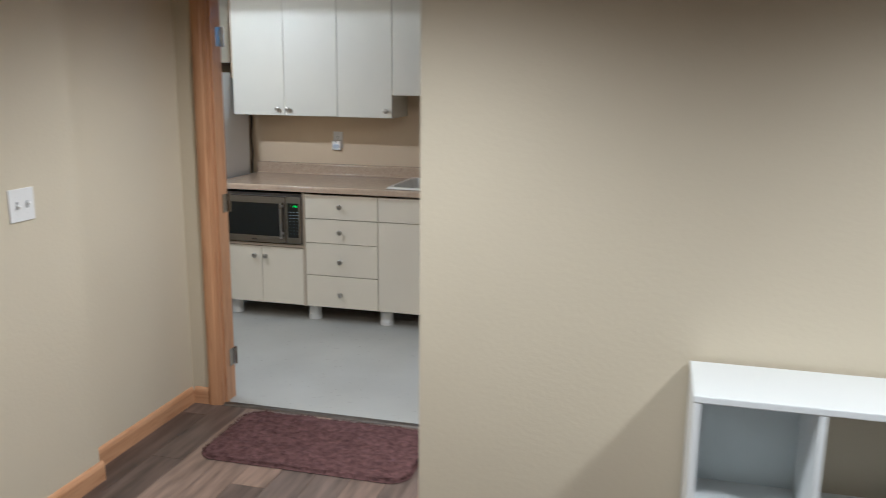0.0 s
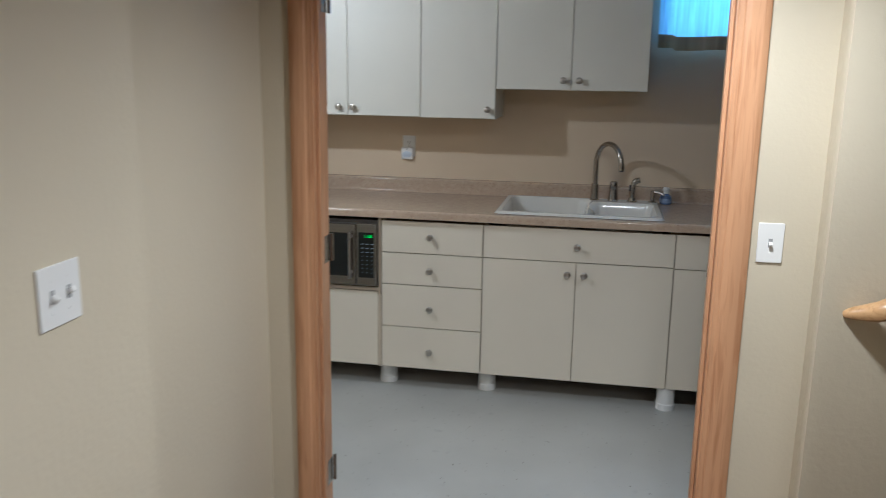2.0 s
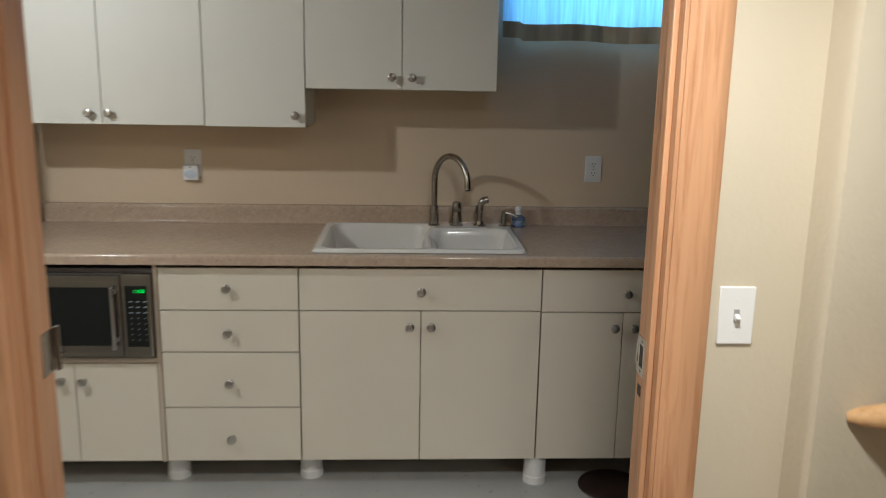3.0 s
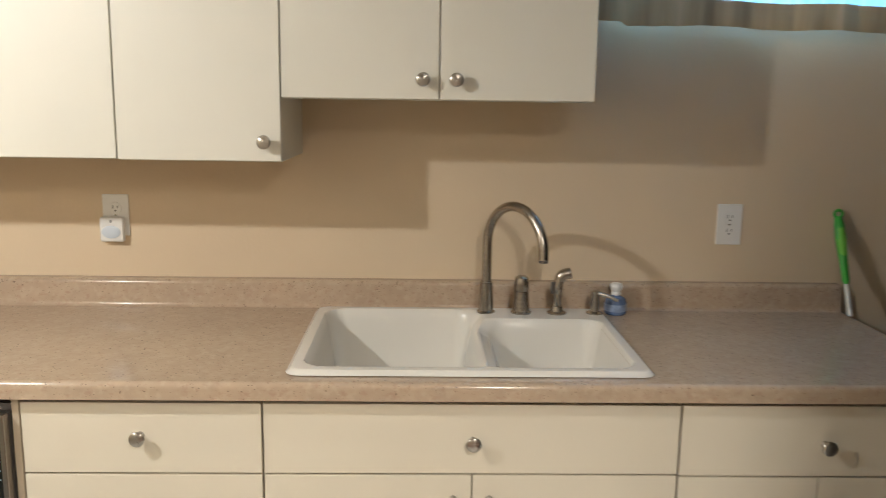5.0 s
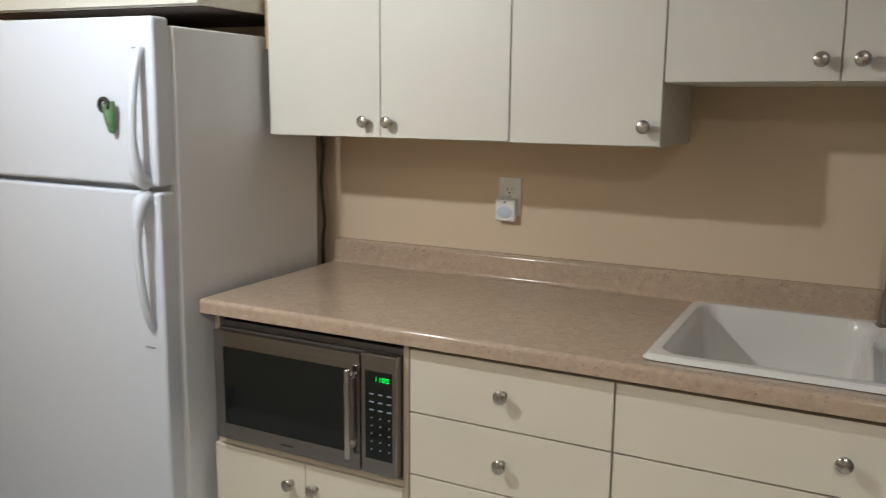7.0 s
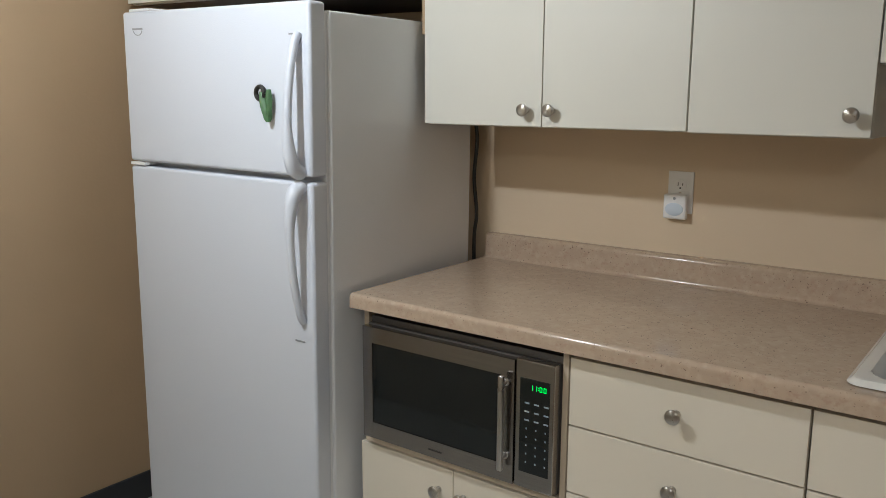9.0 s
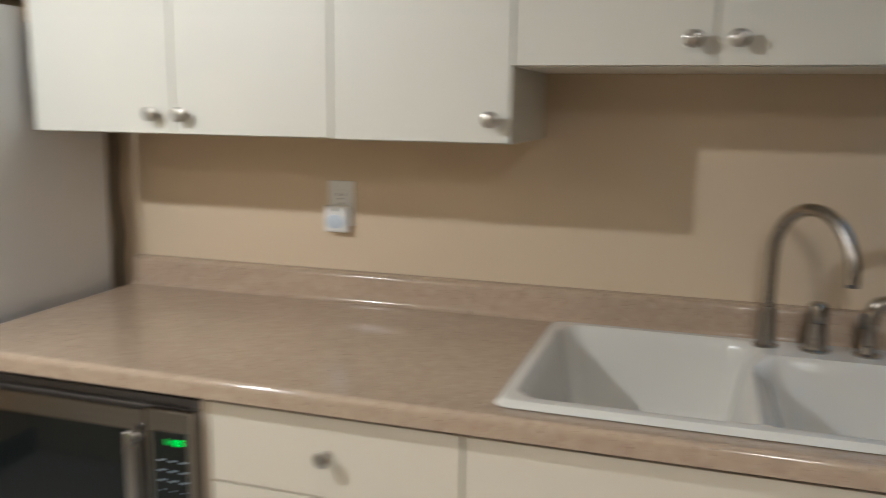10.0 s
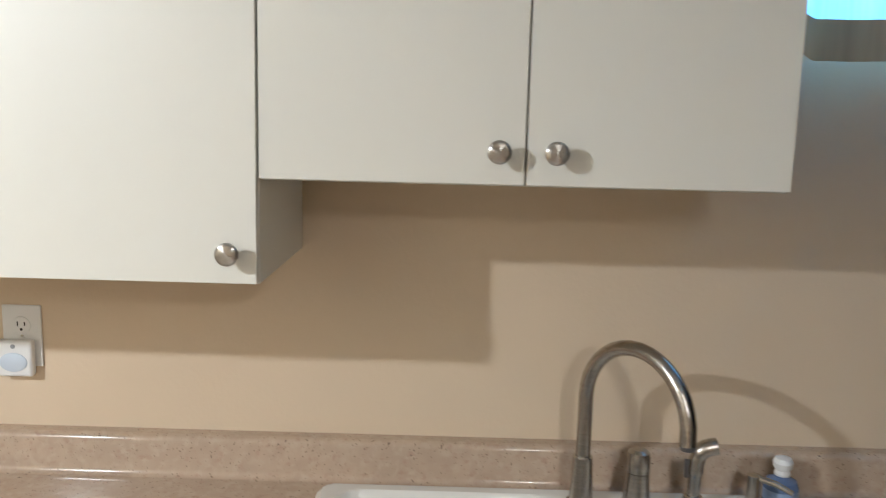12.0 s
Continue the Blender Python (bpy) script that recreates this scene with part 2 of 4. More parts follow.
def thing(name, at, label, category, group=""):
    ob = new(name)
    ob.location = at
    ORIGIN[ob.name] = Vector(at)
    return tagged(ob, label, category, group)


def mesh_object(name, bm, mat, origin, smooth=True):
    bmesh.ops.translate(bm, verts=bm.verts, vec=-Vector(origin))
    bmesh.ops.recalc_face_normals(bm, faces=bm.faces)
    me = bpy.data.meshes.new(name)
    bm.to_mesh(me)
    bm.free()
    me.materials.append(mat)
    if smooth:
        me.shade_smooth()
        me.set_sharp_from_angle(angle=radians(28))
        for p in me.polygons:  # large flat faces keep their own normal, the rounded edges stay smooth
            if p.area > 0.0003 and max(abs(c) for c in p.normal) > 0.9999:
                p.use_smooth = False
    return new(name, me)


def part(name, bm, mat, parent, label="", smooth=True):
    o = ORIGIN[parent.name]
    ob = mesh_object(name, bm, mat, o, smooth)
    ob.parent = parent
    ORIGIN[ob.name] = o
    if label:
        tagged(ob, label)
    return ob


def solid(name, bm, mat, label, category, kind="", group="", smooth=True, at=None):
    """A thing or a piece of the setting that is one mesh."""
    if at is None:
        lo = [min(v.co[i] for v in bm.verts) for i in range(3)]
        hi = [max(v.co[i] for v in bm.verts) for i in range(3)]
        at = ((lo[0] + hi[0]) / 2, (lo[1] + hi[1]) / 2, lo[2])
    ob = mesh_object(name, bm, mat, at, smooth)
    ob.location = at
    ORIGIN[ob.name] = Vector(at)
    return tagged(ob, label, category, group, kind)


def box(x0, x1, y0, y1, z0, z1, bevel=0.0, seg=2, bm=None):
    b = bm or bmesh.new()
    vs = [b.verts.new(p) for p in ((x0, y0, z0), (x1, y0, z0), (x1, y1, z0), (x0, y1, z0), (x0, y0, z1), (x1, y0, z1), (x1, y1, z1), (x0, y1, z1))]
    fs = [b.faces.new([vs[i] for i in f]) for f in ((0, 3, 2, 1), (4, 5, 6, 7), (0, 1, 5, 4), (1, 2, 6, 5), (2, 3, 7, 6), (3, 0, 4, 7))]
    if bevel:
        es = list({e for f in fs for e in f.edges})
        bmesh.ops.bevel(b, geom=es, offset=bevel, segments=seg, affect="EDGES", profile=0.5)
    return b


def boxes(*rows, bevel=0.0):
    b = bmesh.new()
    for r in rows:
        box(*r, bevel=bevel, bm=b)
    return b


def lathe(profile, centre, axis="z", seg=24, bm=None):
    """profile: (radius, height) pairs, turned about an axis through centre."""
    b = bm or bmesh.new()
    rings = []
    for r, hgt in profile:
        ring = []
        for i in range(seg):
            a = 2 * math.pi * i / seg
            c, s = max(r, 1e-4) * math.cos(a), max(r, 1e-4) * math.sin(a)
            p = {"z": (c, s, hgt), "y": (c, hgt, s), "x": (hgt, c, s)}[axis]
            ring.append(b.verts.new(Vector(p) + Vector(centre)))
        rings.append(ring)
    for a, c in zip(rings, rings[1:]):
        for i in range(seg):
            b.faces.new((a[i], a[(i + 1) % seg], c[(i + 1) % seg], c[i]))
    b.faces.new(rings[0][::-1])
    b.faces.new(rings[-1])
    return b


def tube(points, radius, seg=16, bm=None, flat=1.0):
    """A round bar along points; radius is a number or one for each point."""
    b = bm or bmesh.new()
    pts = [Vector(p) for p in points]
    rad = radius if isinstance(radius, (list, tuple)) else [radius] * len(pts)
    up, rings = None, []
    for i, p in enumerate(pts):
        d = (pts[min(i + 1, len(pts) - 1)] - pts[max(i - 1, 0)]).normalized()
        side = (d.orthogonal() if up is None else up - up.dot(d) * d).normalized()
        up = side
        other = d.cross(side)
        rings.append([b.verts.new(p + rad[i] * (math.cos(a) * side + math.sin(a) * flat * other)) for a in (2 * math.pi * k / seg for k in range(seg))])
    for a, c in zip(rings, rings[1:]):
        for i in range(seg):
            b.faces.new((a[i], a[(i + 1) % seg], c[(i + 1) % seg], c[i]))
    b.faces.new(rings[0][::-1])
    b.faces.new(rings[-1])
    return b


def spline(points, steps=8):
    """A smooth line through points."""
    p = [Vector(q) for q in points]
    p = [2 * p[0] - p[1]] + p + [2 * p[-1] - p[-2]]
    out = []
    for i in range(1, len(p) - 2):
        for k in range(steps):
            t = k / steps
            out.append(0.5 * (2 * p[i] + (p[i + 1] - p[i - 1]) * t + (2 * p[i - 1] - 5 * p[i] + 4 * p[i + 1] - p[i + 2]) * t * t + (3 * p[i] - p[i - 1] - 3 * p[i + 1] + p[i + 2]) * t ** 3))
    return out + [p[-2]]


def sweep(profile, axis, stops, skip=()):
    """A closed profile swept along x ("x": profile of y, z) or y ("y": profile of x, z); skip: (segment, edge) faces left out."""
    b = bmesh.new()
    rings = [[b.verts.new((s, u, w) if axis == "x" else (u, s, w)) for u, w in profile] for s in stops]
    n = len(profile)
    for k, (a, c) in enumerate(zip(rings, rings[1:])):
        for i in range(n):
            if (k, i) not in skip:
                b.faces.new((a[i], a[(i + 1) % n], c[(i + 1) % n], c[i]))
    b.faces.new(rings[0][::-1])
    b.faces.new(rings[-1])
    return b


def curved_cloth(line, z0, z1, rows, flare=0.0, lift=0.0):
    """Hanging cloth: line gives (x, y) along the rod; folds open by flare towards the hem."""
    b = bmesh.new()
    grid = []
    for k in range(rows + 1):
        t = k / rows
        z = z1 + (z0 - z1) * t
        grid.append([b.verts.new((x, y, z + lift * noise.noise((x * 3, y * 3, 7)) * t)) for x, y in line(1 + flare * t, t)])
    for a, c in zip(grid, grid[1:]):
        for i in range(len(a) - 1):
            b.faces.new((a[i], a[i + 1], c[i + 1], c[i]))
    return b


# ---- setting: the front room, the stair opening and the kitchen ----
KC, RC = 2.23, 2.14  # ceilings of kitchen and room
BACK, DOORWALL = 7.10, 5.035


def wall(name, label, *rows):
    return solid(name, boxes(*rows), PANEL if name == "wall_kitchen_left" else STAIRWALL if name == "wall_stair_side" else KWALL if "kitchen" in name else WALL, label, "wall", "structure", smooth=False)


# kitchen shell
def wall_with_window(x0, x1, y0, y1, z0, z1, hole):
    """One slab with a rectangular hole (x0, x1, z0, z1) through it."""
    b = bmesh.new()
    hx0, hx1, hz0, hz1 = hole
    rings = [[[b.verts.new((x, y, z)) for x, z in ((p, r), (q, r), (q, t), (p, t))] for p, q, r, t in ((x0, x1, z0, z1), (hx0, hx1, hz0, hz1))] for y in (y0, y1)]
    for i in range(4):
        k = (i + 1) % 4
        for outer, inner in rings:
            b.faces.new((outer[i], outer[k], inner[k], inner[i]))
        for near, far in zip(rings[0], rings[1]):
            b.faces.new((near[i], near[k], far[k], far[i]))
    return b


solid("wall_kitchen_back", wall_with_window(-3.98, 0.30, BACK, BACK + 0.25, -0.05, KC, (-0.87, -0.025, 1.74, 2.12)), KWALL, "tan painted kitchen wall behind sink counter", "wall", "structure", smooth=False)
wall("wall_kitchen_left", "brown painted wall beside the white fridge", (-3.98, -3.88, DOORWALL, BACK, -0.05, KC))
wall("wall_kitchen_right", "tan painted wall behind the black curtain", (0.19, 0.30, DOORWALL + 0.125, BACK, -0.05, KC))
wall("wall_doorway", "tan painted wall with wide kitchen doorway",
     (-3.88, -2.045, DOORWALL, DOORWALL + 0.125, -0.05, KC), (-0.79, 0.30, DOORWALL, DOORWALL + 0.125, -0.05, KC),
     (-2.045, -0.79, DOORWALL, DOORWALL + 0.125, 2.085, KC))
# front room shell
wall("wall_room_left", "tan painted wall with thermostat and switches",
     (-2.45, -2.10, -1.2, 4.19, -0.05, RC), (-2.45, -2.185, 4.19, DOORWALL, -0.05, RC))
wall("wall_stair_side", "textured tan wall carrying the stair handrail", (-0.547, 3.0, 4.93, DOORWALL, -0.05, RC + 1.5))
wall("wall_shelf_side", "tan painted wall behind the white cube shelf", (-0.637, 3.0, 3.80, 4.03, -0.05, RC + 1.5))
wall("wall_room_right", "plain tan painted end wall", (2.9, 3.0, -1.2, 3.80, -0.05, RC))
wall("wall_room_behind", "plain tan painted wall behind the room", (-2.45, 3.0, -1.3, -1.2, -0.05, RC))
wall("wall_stair_end", "plain tan painted wall at stair end", (2.9, 3.0, 4.03, 4.93, -0.05, RC + 1.5))
solid("ceiling_room", boxes((-2.45, -0.55, -1.3, DOORWALL, RC, RC + 0.1), (-0.55, 3.0, -1.3, 3.80, RC, RC + 0.1)), CEIL, "white painted low ceiling of the room", "ceiling", "structure", smooth=False)
solid("ceiling_stair", box(-0.65, 3.0, 3.80, DOORWALL, RC + 1.5, RC + 1.6), CEIL, "white ceiling over the stairs", "ceiling", "structure", smooth=False)
solid("wall_stair_header", box(-0.65, -0.55, 4.03, 4.93, RC, RC + 1.5), WALL, "tan header over the stair opening", "wall", "structure", smooth=False)
solid("ceiling_kitchen", box(-3.98, 0.30, DOORWALL + 0.125, BACK + 0.25, KC, KC + 0.1), CEIL, "white painted low kitchen ceiling", "ceiling", "structure", smooth=False)
solid("floor_kitchen", box(-3.98, 0.30, 5.06, BACK + 0.25, -0.06, 0.0), CONCRETE, "pale grey painted concrete kitchen floor, scuffed", "floor", "structure", smooth=False)
floor = solid("floor_room", box(-2.45, 3.0, -1.3, 5.06, -0.06, -0.006), DARKBROWN, "grey-brown wood-look vinyl plank floor", "floor", "structure", smooth=False)
solid("threshold", sweep(((5.03, 0.0), (5.036, 0.007), (5.062, 0.009), (5.07, 0.001)), "x", (-2.02, -0.815)), THRESH, "worn metal threshold strip in doorway", "threshold", "structure")
solid("baseboard_kitchen", box(-3.88, -3.868, 5.16, 7.1, 0, 0.10, 0.003), VINYLBASE, "dark vinyl baseboard along the wall", "baseboard", "structure")

# oak trim of the room
BASEPROF = ((0.0, 0.0), (0.014, 0.0), (0.014, 0.062), (0.011, 0.075), (0.006, 0.082), (0.0, 0.085))
solid("baseboard_left_near", sweep([(-2.10 + u, z) for u, z in BASEPROF], "y", (-1.2, 4.204)), OAKY, "varnished oak baseboard along the wall", "baseboard", "structure")
solid("baseboard_left_far", sweep([(-2.185 + u, z) for u, z in BASEPROF], "y", (4.19, 5.021)), OAKY, "varnished oak baseboard along the recessed wall", "baseboard", "structure")
solid("baseboard_corner", sweep([(DOORWALL - u, z) for u, z in BASEPROF], "x", (-2.171, -2.092)), OAKX, "short oak baseboard beside the door casing", "baseboard", "structure")
solid("baseboard_switch", sweep([(DOORWALL - u, z) for u, z in BASEPROF], "x", (-0.722, -0.56)), OAKX, "short oak baseboard below the light switch", "baseboard", "structure")
solid("baseboard_shelf_wall", sweep([(3.80 - u, z) for u, z in BASEPROF], "x", (-0.637, 2.9)), OAKX, "varnished oak baseboard behind the shelf", "baseboard", "structure")

# door frame: lining, stops, moulded casings, hinges, strike
frame_thing = thing("door_frame", (-1.4175, 5.1, 0), "varnished oak door frame, door taken off", "door frame")
part("jamb", box(-2.045, -2.018, 5.03, 5.165, 0, 2.085, 0.002), OAKZ, frame_thing)
part("jamb", box(-0.817, -0.79, 5.03, 5.165, 0, 2.085, 0.002), OAKZ, frame_thing)
part("head_jamb", box(-2.018, -0.817, 5.03, 5.165, 2.060, 2.085, 0.002), OAKX, frame_thing)
part("door_stop", box(-2.018, -2.006, 5.055, 5.084, 0, 2.060, 0.003), OAKZ, frame_thing)
part("door_stop", box(-0.829, -0.817, 5.055, 5.084, 0, 2.060, 0.003), OAKZ, frame_thing)


def casing_profile(inner, out, face, depth):
    s = 1 if out > inner else -1
    w = abs(out - inner)
    return [(inner, face), (inner, face + depth * 0.55), (inner + s * 0.012, face + depth * 0.6), (inner + s * 0.016, face + depth * 0.85),
            (inner + s * 0.03, face + depth), (inner + s * (w - 0.018), face + depth), (inner + s * (w - 0.006), face + depth * 0.85), (out, face + depth * 0.6), (out, face)]


def upright(profile, z0, z1):
    b = bmesh.new()
    lo, hi = [[b.verts.new((x, y, z)) for x, y in profile] for z in (z0, z1)]
    n = len(profile)
    for i in range(n):
        b.faces.new((lo[i], lo[(i + 1) % n], hi[(i + 1) % n], hi[i]))
    b.faces.new(lo[::-1])
    b.faces.new(hi)
    return b


part("casing", upright(casing_profile(-2.026, -2.090, 5.035, -0.018), 0, 2.136), OAKZ, frame_thing)
part("casing", upright(casing_profile(-0.809, -0.727, 5.035, -0.018), 0, 2.136), OAKZ, frame_thing)
part("head_casing", box(-2.024, -0.811, 5.017, 5.035, 2.070, 2.136, 0.003), OAKX, frame_thing)
part("casing", upright(casing_profile(-2.026, -2.096, 5.16, 0.018), 0, 2.115), OAKZ, frame_thing)
part("casing", upright(casing_profile(-0.809, -0.733, 5.16, 0.018), 0, 2.115), OAKZ, frame_thing)
for hz in (1.80, 1.01, 0.22):
    leaf = part("hinge", box(-2.0185, -2.016, 5.114, 5.164, hz - 0.045, hz + 0.045, 0.0008, 1), NICKEL, frame_thing, "worn steel hinge leaf")
    part("hinge_barrel", tube([(-2.011, 5.171, hz - 0.046), (-2.011, 5.171, hz + 0.046)], 0.006, 10), NICKEL, leaf)
SX, SA, SZ = (-0.8190, -0.8165), (5.114, 5.160), (0.965, 1.045)
strike = part("strike_plate", boxes((*SX, *SA, SZ[0], SZ[0] + 0.016), (*SX, *SA, SZ[1] - 0.016, SZ[1]), (*SX, SA[0], SA[0] + 0.009, SZ[0] + 0.016, SZ[1] - 0.016), (*SX, SA[1] - 0.012, SA[1], SZ[0] + 0.016, SZ[1] - 0.016)), CHROME, frame_thing, "worn steel strike plate")
part("latch_hole", box(-0.8178, -0.8169, SA[0] + 0.009, SA[1] - 0.012, SZ[0] + 0.016, SZ[1] - 0.016), SLOT, strike)
part("lip", box(-0.8205, -0.8165, SA[1] - 0.002, SA[1] + 0.008, 0.985, 1.025, 0.001, 1), CHROME, strike)
for sz in (0.973, 1.037):
    part("screw", lathe(((0.0, -0.0205), (0.0035, -0.0202), (0.0035, -0.0190)), (-0.80, 5.137, sz), "x", 10), CHROME, strike)
part("bolt_hole", box(-0.8178, -0.8169, 5.127, 5.149, 0.918, 0.942, 0.0003, 1), SLOT, frame_thing, "dark drilled bolt hole")


# ---- kitchen cabinets ----
def knob_mesh():
    b = lathe(((0.0085, 0.0), (0.0085, -0.002), (0.0062, -0.004), (0.0062, -0.014), (0.0085, -0.017), (0.0145, -0.0205), (0.0163, -0.0228), (0.0163, -0.0255), (0.0156, -0.0270), (0.0120, -0.0283), (0.0060, -0.0290), (0.0, -0.0292)), (0, 0, 0), "y", 20)
    bmesh.ops.recalc_face_normals(b, faces=b.faces)
    me = bpy.data.meshes.new("knob")
    b.to_mesh(me)
    b.free()
    me.materials.append(TURNED)
    me.shade_smooth()
    return me


KNOB = knob_mesh()


def knob(parent, x, y, z):
    ob = new("knob", KNOB)
    ob.parent = parent
    ob.location = Vector((x, y, z)) - ORIGIN[parent.name]
    ob.rotation_euler = (0, random.uniform(0, 3), 0)
    return tagged(ob, "round brushed nickel knob")


def front(name, x0, x1, z0, z1, y, parent, knobs=()):
    g = 0.0022 if y == FACE else 0.003
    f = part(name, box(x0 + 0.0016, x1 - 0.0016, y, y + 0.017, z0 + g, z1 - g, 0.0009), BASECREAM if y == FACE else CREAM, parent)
    for kx, kz in knobs:
        knob(f, kx, y, kz)
    return f


FACE, TOP, FOOT = 6.456, 0.884, 0.113


def base_body(x0, x1, parent):
    y0, y1, t = FACE + 0.032, 7.06, 0.016
    part("body", boxes((x0 + 0.001, x0 + t, y0, y1, FOOT, TOP), (x1 - t, x1 - 0.001, y0, y1, FOOT, TOP), (x0 + t, x1 - t, y0, y1, FOOT, FOOT + t),
                       (x0 + t, x1 - t, y1 - 0.012, y1, FOOT + t, TOP), (x0 + t, x1 - t, y0 + 0.03, y0 + 0.10, TOP - t, TOP)), CARCASS, parent, smooth=False)


def leg(parent, x, y=6.572):
    part("leg", lathe(((0.046, 0.0), (0.046, 0.030), (0.043, 0.032), (0.043, FOOT)), (x, y, 0), "z", 24), WHITEPLASTIC, parent, "short white plastic pipe leg")


def base_cabinet(x0, x1, label):
    return thing("base_cabinet", ((x0 + x1) / 2, 6.75, 0), label, "cabinet", "base cabinets under the counter")


c = base_cabinet(-2.190, -1.688, "cream drawer base cabinet with four drawers")
base_body(-2.190, -1.688, c)
leg(c, -2.180), leg(c, -1.665)
leg(c, -2.15, 7.0), leg(c, -1.73, 7.0)
for z0, z1, kz in ((0.7085, 0.869, 0.795), (0.548, 0.7085, 0.628), (0.331, 0.548, 0.432), (0.115, 0.331, 0.212)):
    front("drawer_front", -2.190, -1.688, z0, z1, FACE, c, ((-1.943, kz),))

c = base_cabinet(-1.686, -0.796, "cream sink base cabinet with two doors")
base_body(-1.686, -0.796, c)
leg(c, -0.785, 6.510), leg(c, -1.60, 7.0)
front("drawer_front", -1.686, -0.796, 0.7085, 0.869, FACE, c, ((-1.240, 0.786),))
front("door", -1.686, -1.241, 0.115, 0.7085, FACE, c, ((-1.281, 0.652),))
front("door", -1.241, -0.796, 0.115, 0.7085, FACE, c, ((-1.203, 0.652),))

c = base_cabinet(-0.794, -0.183, "cream base cabinet with one drawer, two doors")
base_body(-0.794, -0.183, c)
leg(c, -0.23), leg(c, -0.23, 7.0)
front("drawer_front", -0.794, -0.183, 0.705, 0.869, FACE, c, ((-0.479, 0.78),))
front("door", -0.794, -0.485, 0.115, 0.705, FACE, c, ((-0.518, 0.648),))
front("door", -0.485, -0.183, 0.115, 0.705, FACE, c, ((-0.445, 0.648),))

c = base_cabinet(-2.82, -2.192, "cream microwave base cabinet with open niche")
y0, y1 = FACE + 0.0185, 7.06
part("body", boxes((-2.819, -2.803, y0, y1, FOOT, TOP), (-2.2065, -2.1925, FACE, y1, FOOT, TOP), (-2.803, -2.2065, y0, y1, FOOT, FOOT + 0.016), (-2.803, -2.2065, y1 - 0.012, y1, FOOT + 0.016, 0.508)), CARCASS, c, smooth=False)
part("shelf", box(-2.803, -2.2065, FACE + 0.002, y1, 0.508, 0.524), CARCASS, c)
part("niche_back", box(-2.803, -2.2065, y1 - 0.012, y1, 0.524, TOP), INSIDE, c)
front("door", -2.82, -2.508, 0.115, 0.505, FACE, c, ((-2.553, 0.441),))
front("door", -2.508, -2.2075, 0.115, 0.505, FACE, c, ((-2.475, 0.441),))
leg(c, -2.77), leg(c, -2.77, 7.0)

# upper cabinets
UP = 6.745


def upper_cabinet(x0, x1, z0, y, label):
    u = thing("wall_cabinet", ((x0 + x1) / 2, 6.92, z0), label, "cabinet", "wall cabinets")
    part("body", box(x0 + 0.001, x1 - 0.001, y + 0.0185, BACK - 0.002, z0, 2.12, 0.001, 1), CREAM, u)
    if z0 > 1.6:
        # thin dark sheet added to deepen the shade between cabinet and fridge top
        part("underside", box(x0 + 0.018, x1 - 0.018, y + 0.035, BACK - 0.004, z0 - 0.002, z0 + 0.002), INSIDE, u, "dark panel deepening shade under cabinet")
    return u


u = upper_cabinet(-2.828, -2.066, 1.352, UP, "tall cream wall cabinet with two doors")
front("door", -2.828, -2.447, 1.352, 2.12, UP, u, ((-2.492, 1.397),))
front("door", -2.447, -2.066, 1.352, 2.12, UP, u, ((-2.417, 1.397),))
u = upper_cabinet(-2.065, -1.684, 1.350, UP, "tall cream wall cabinet with one door")
front("door", -2.065, -1.684, 1.350, 2.12, UP, u, ((-1.721, 1.398),))
u = upper_cabinet(-1.683, -0.953, 1.498, UP, "shorter cream wall cabinet over the sink")
front("door", -1.683, -1.317, 1.498, 2.12, UP, u, ((-1.355, 1.546),))
front("door", -1.317, -0.953, 1.498, 2.12, UP, u, ((-1.278, 1.546),))
u = upper_cabinet(-3.85, -2.848, 1.708, 6.49, "cream cabinet over the white fridge")
front("door", -3.85, -3.352, 1.708, 2.12, 6.49, u, ((-3.40, 1.758),))
front("door", -3.352, -2.848, 1.708, 2.12, 6.49, u, ((-3.305, 1.758),))
u.rotation_euler.y = radians(0.9)  # hung a little out of level
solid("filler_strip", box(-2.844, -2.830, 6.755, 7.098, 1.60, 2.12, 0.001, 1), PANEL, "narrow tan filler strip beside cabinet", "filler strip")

# ---- countertop with coved backsplash ----
CT = 0.922
prof = [(6.425, 0.884), (6.425, 0.908)] + [(6.437 - 0.012 * math.cos(a), CT - 0.012 + 0.012 * math.sin(a)) for a in (0.2, 0.4, 0.6, 0.8, 1.0, 1.2, 1.4)]
prof += [(6.437, CT), (6.50, CT), (6.995, CT), (7.048, CT), (7.048, 0.884), (7.0, 0.884), (6.50, 0.884)]
ct = thing("countertop", (-1.5, 6.76, 0.884), "speckled beige laminate countertop with coved backsplash", "countertop")
part("slab", sweep(prof, "x", (-2.826, -1.61, -0.885, -0.155), {(1, 10), (1, 14)}), LAMINATE, ct)
prof = [(7.048, CT - 0.02), (7.048, CT)] + [(7.048 + 0.012 * math.sin(a), CT + 0.012 - 0.012 * math.cos(a)) for a in (0.2, 0.4, 0.6, 0.8, 1.0, 1.2, 1.4)] + [(7.060, CT + 0.014), (7.062, 0.982)]
prof += [(7.073 - 0.011 * math.cos(a), 0.986 + 0.011 * math.sin(a)) for a in (0.2, 0.4, 0.6, 0.8, 1.0, 1.2, 1.4)] + [(7.075, 0.998), (7.099, 0.998), (7.099, CT - 0.02)]
part("backsplash", sweep(prof, "x", (-2.826, -0.155)), LAMINATE, ct)


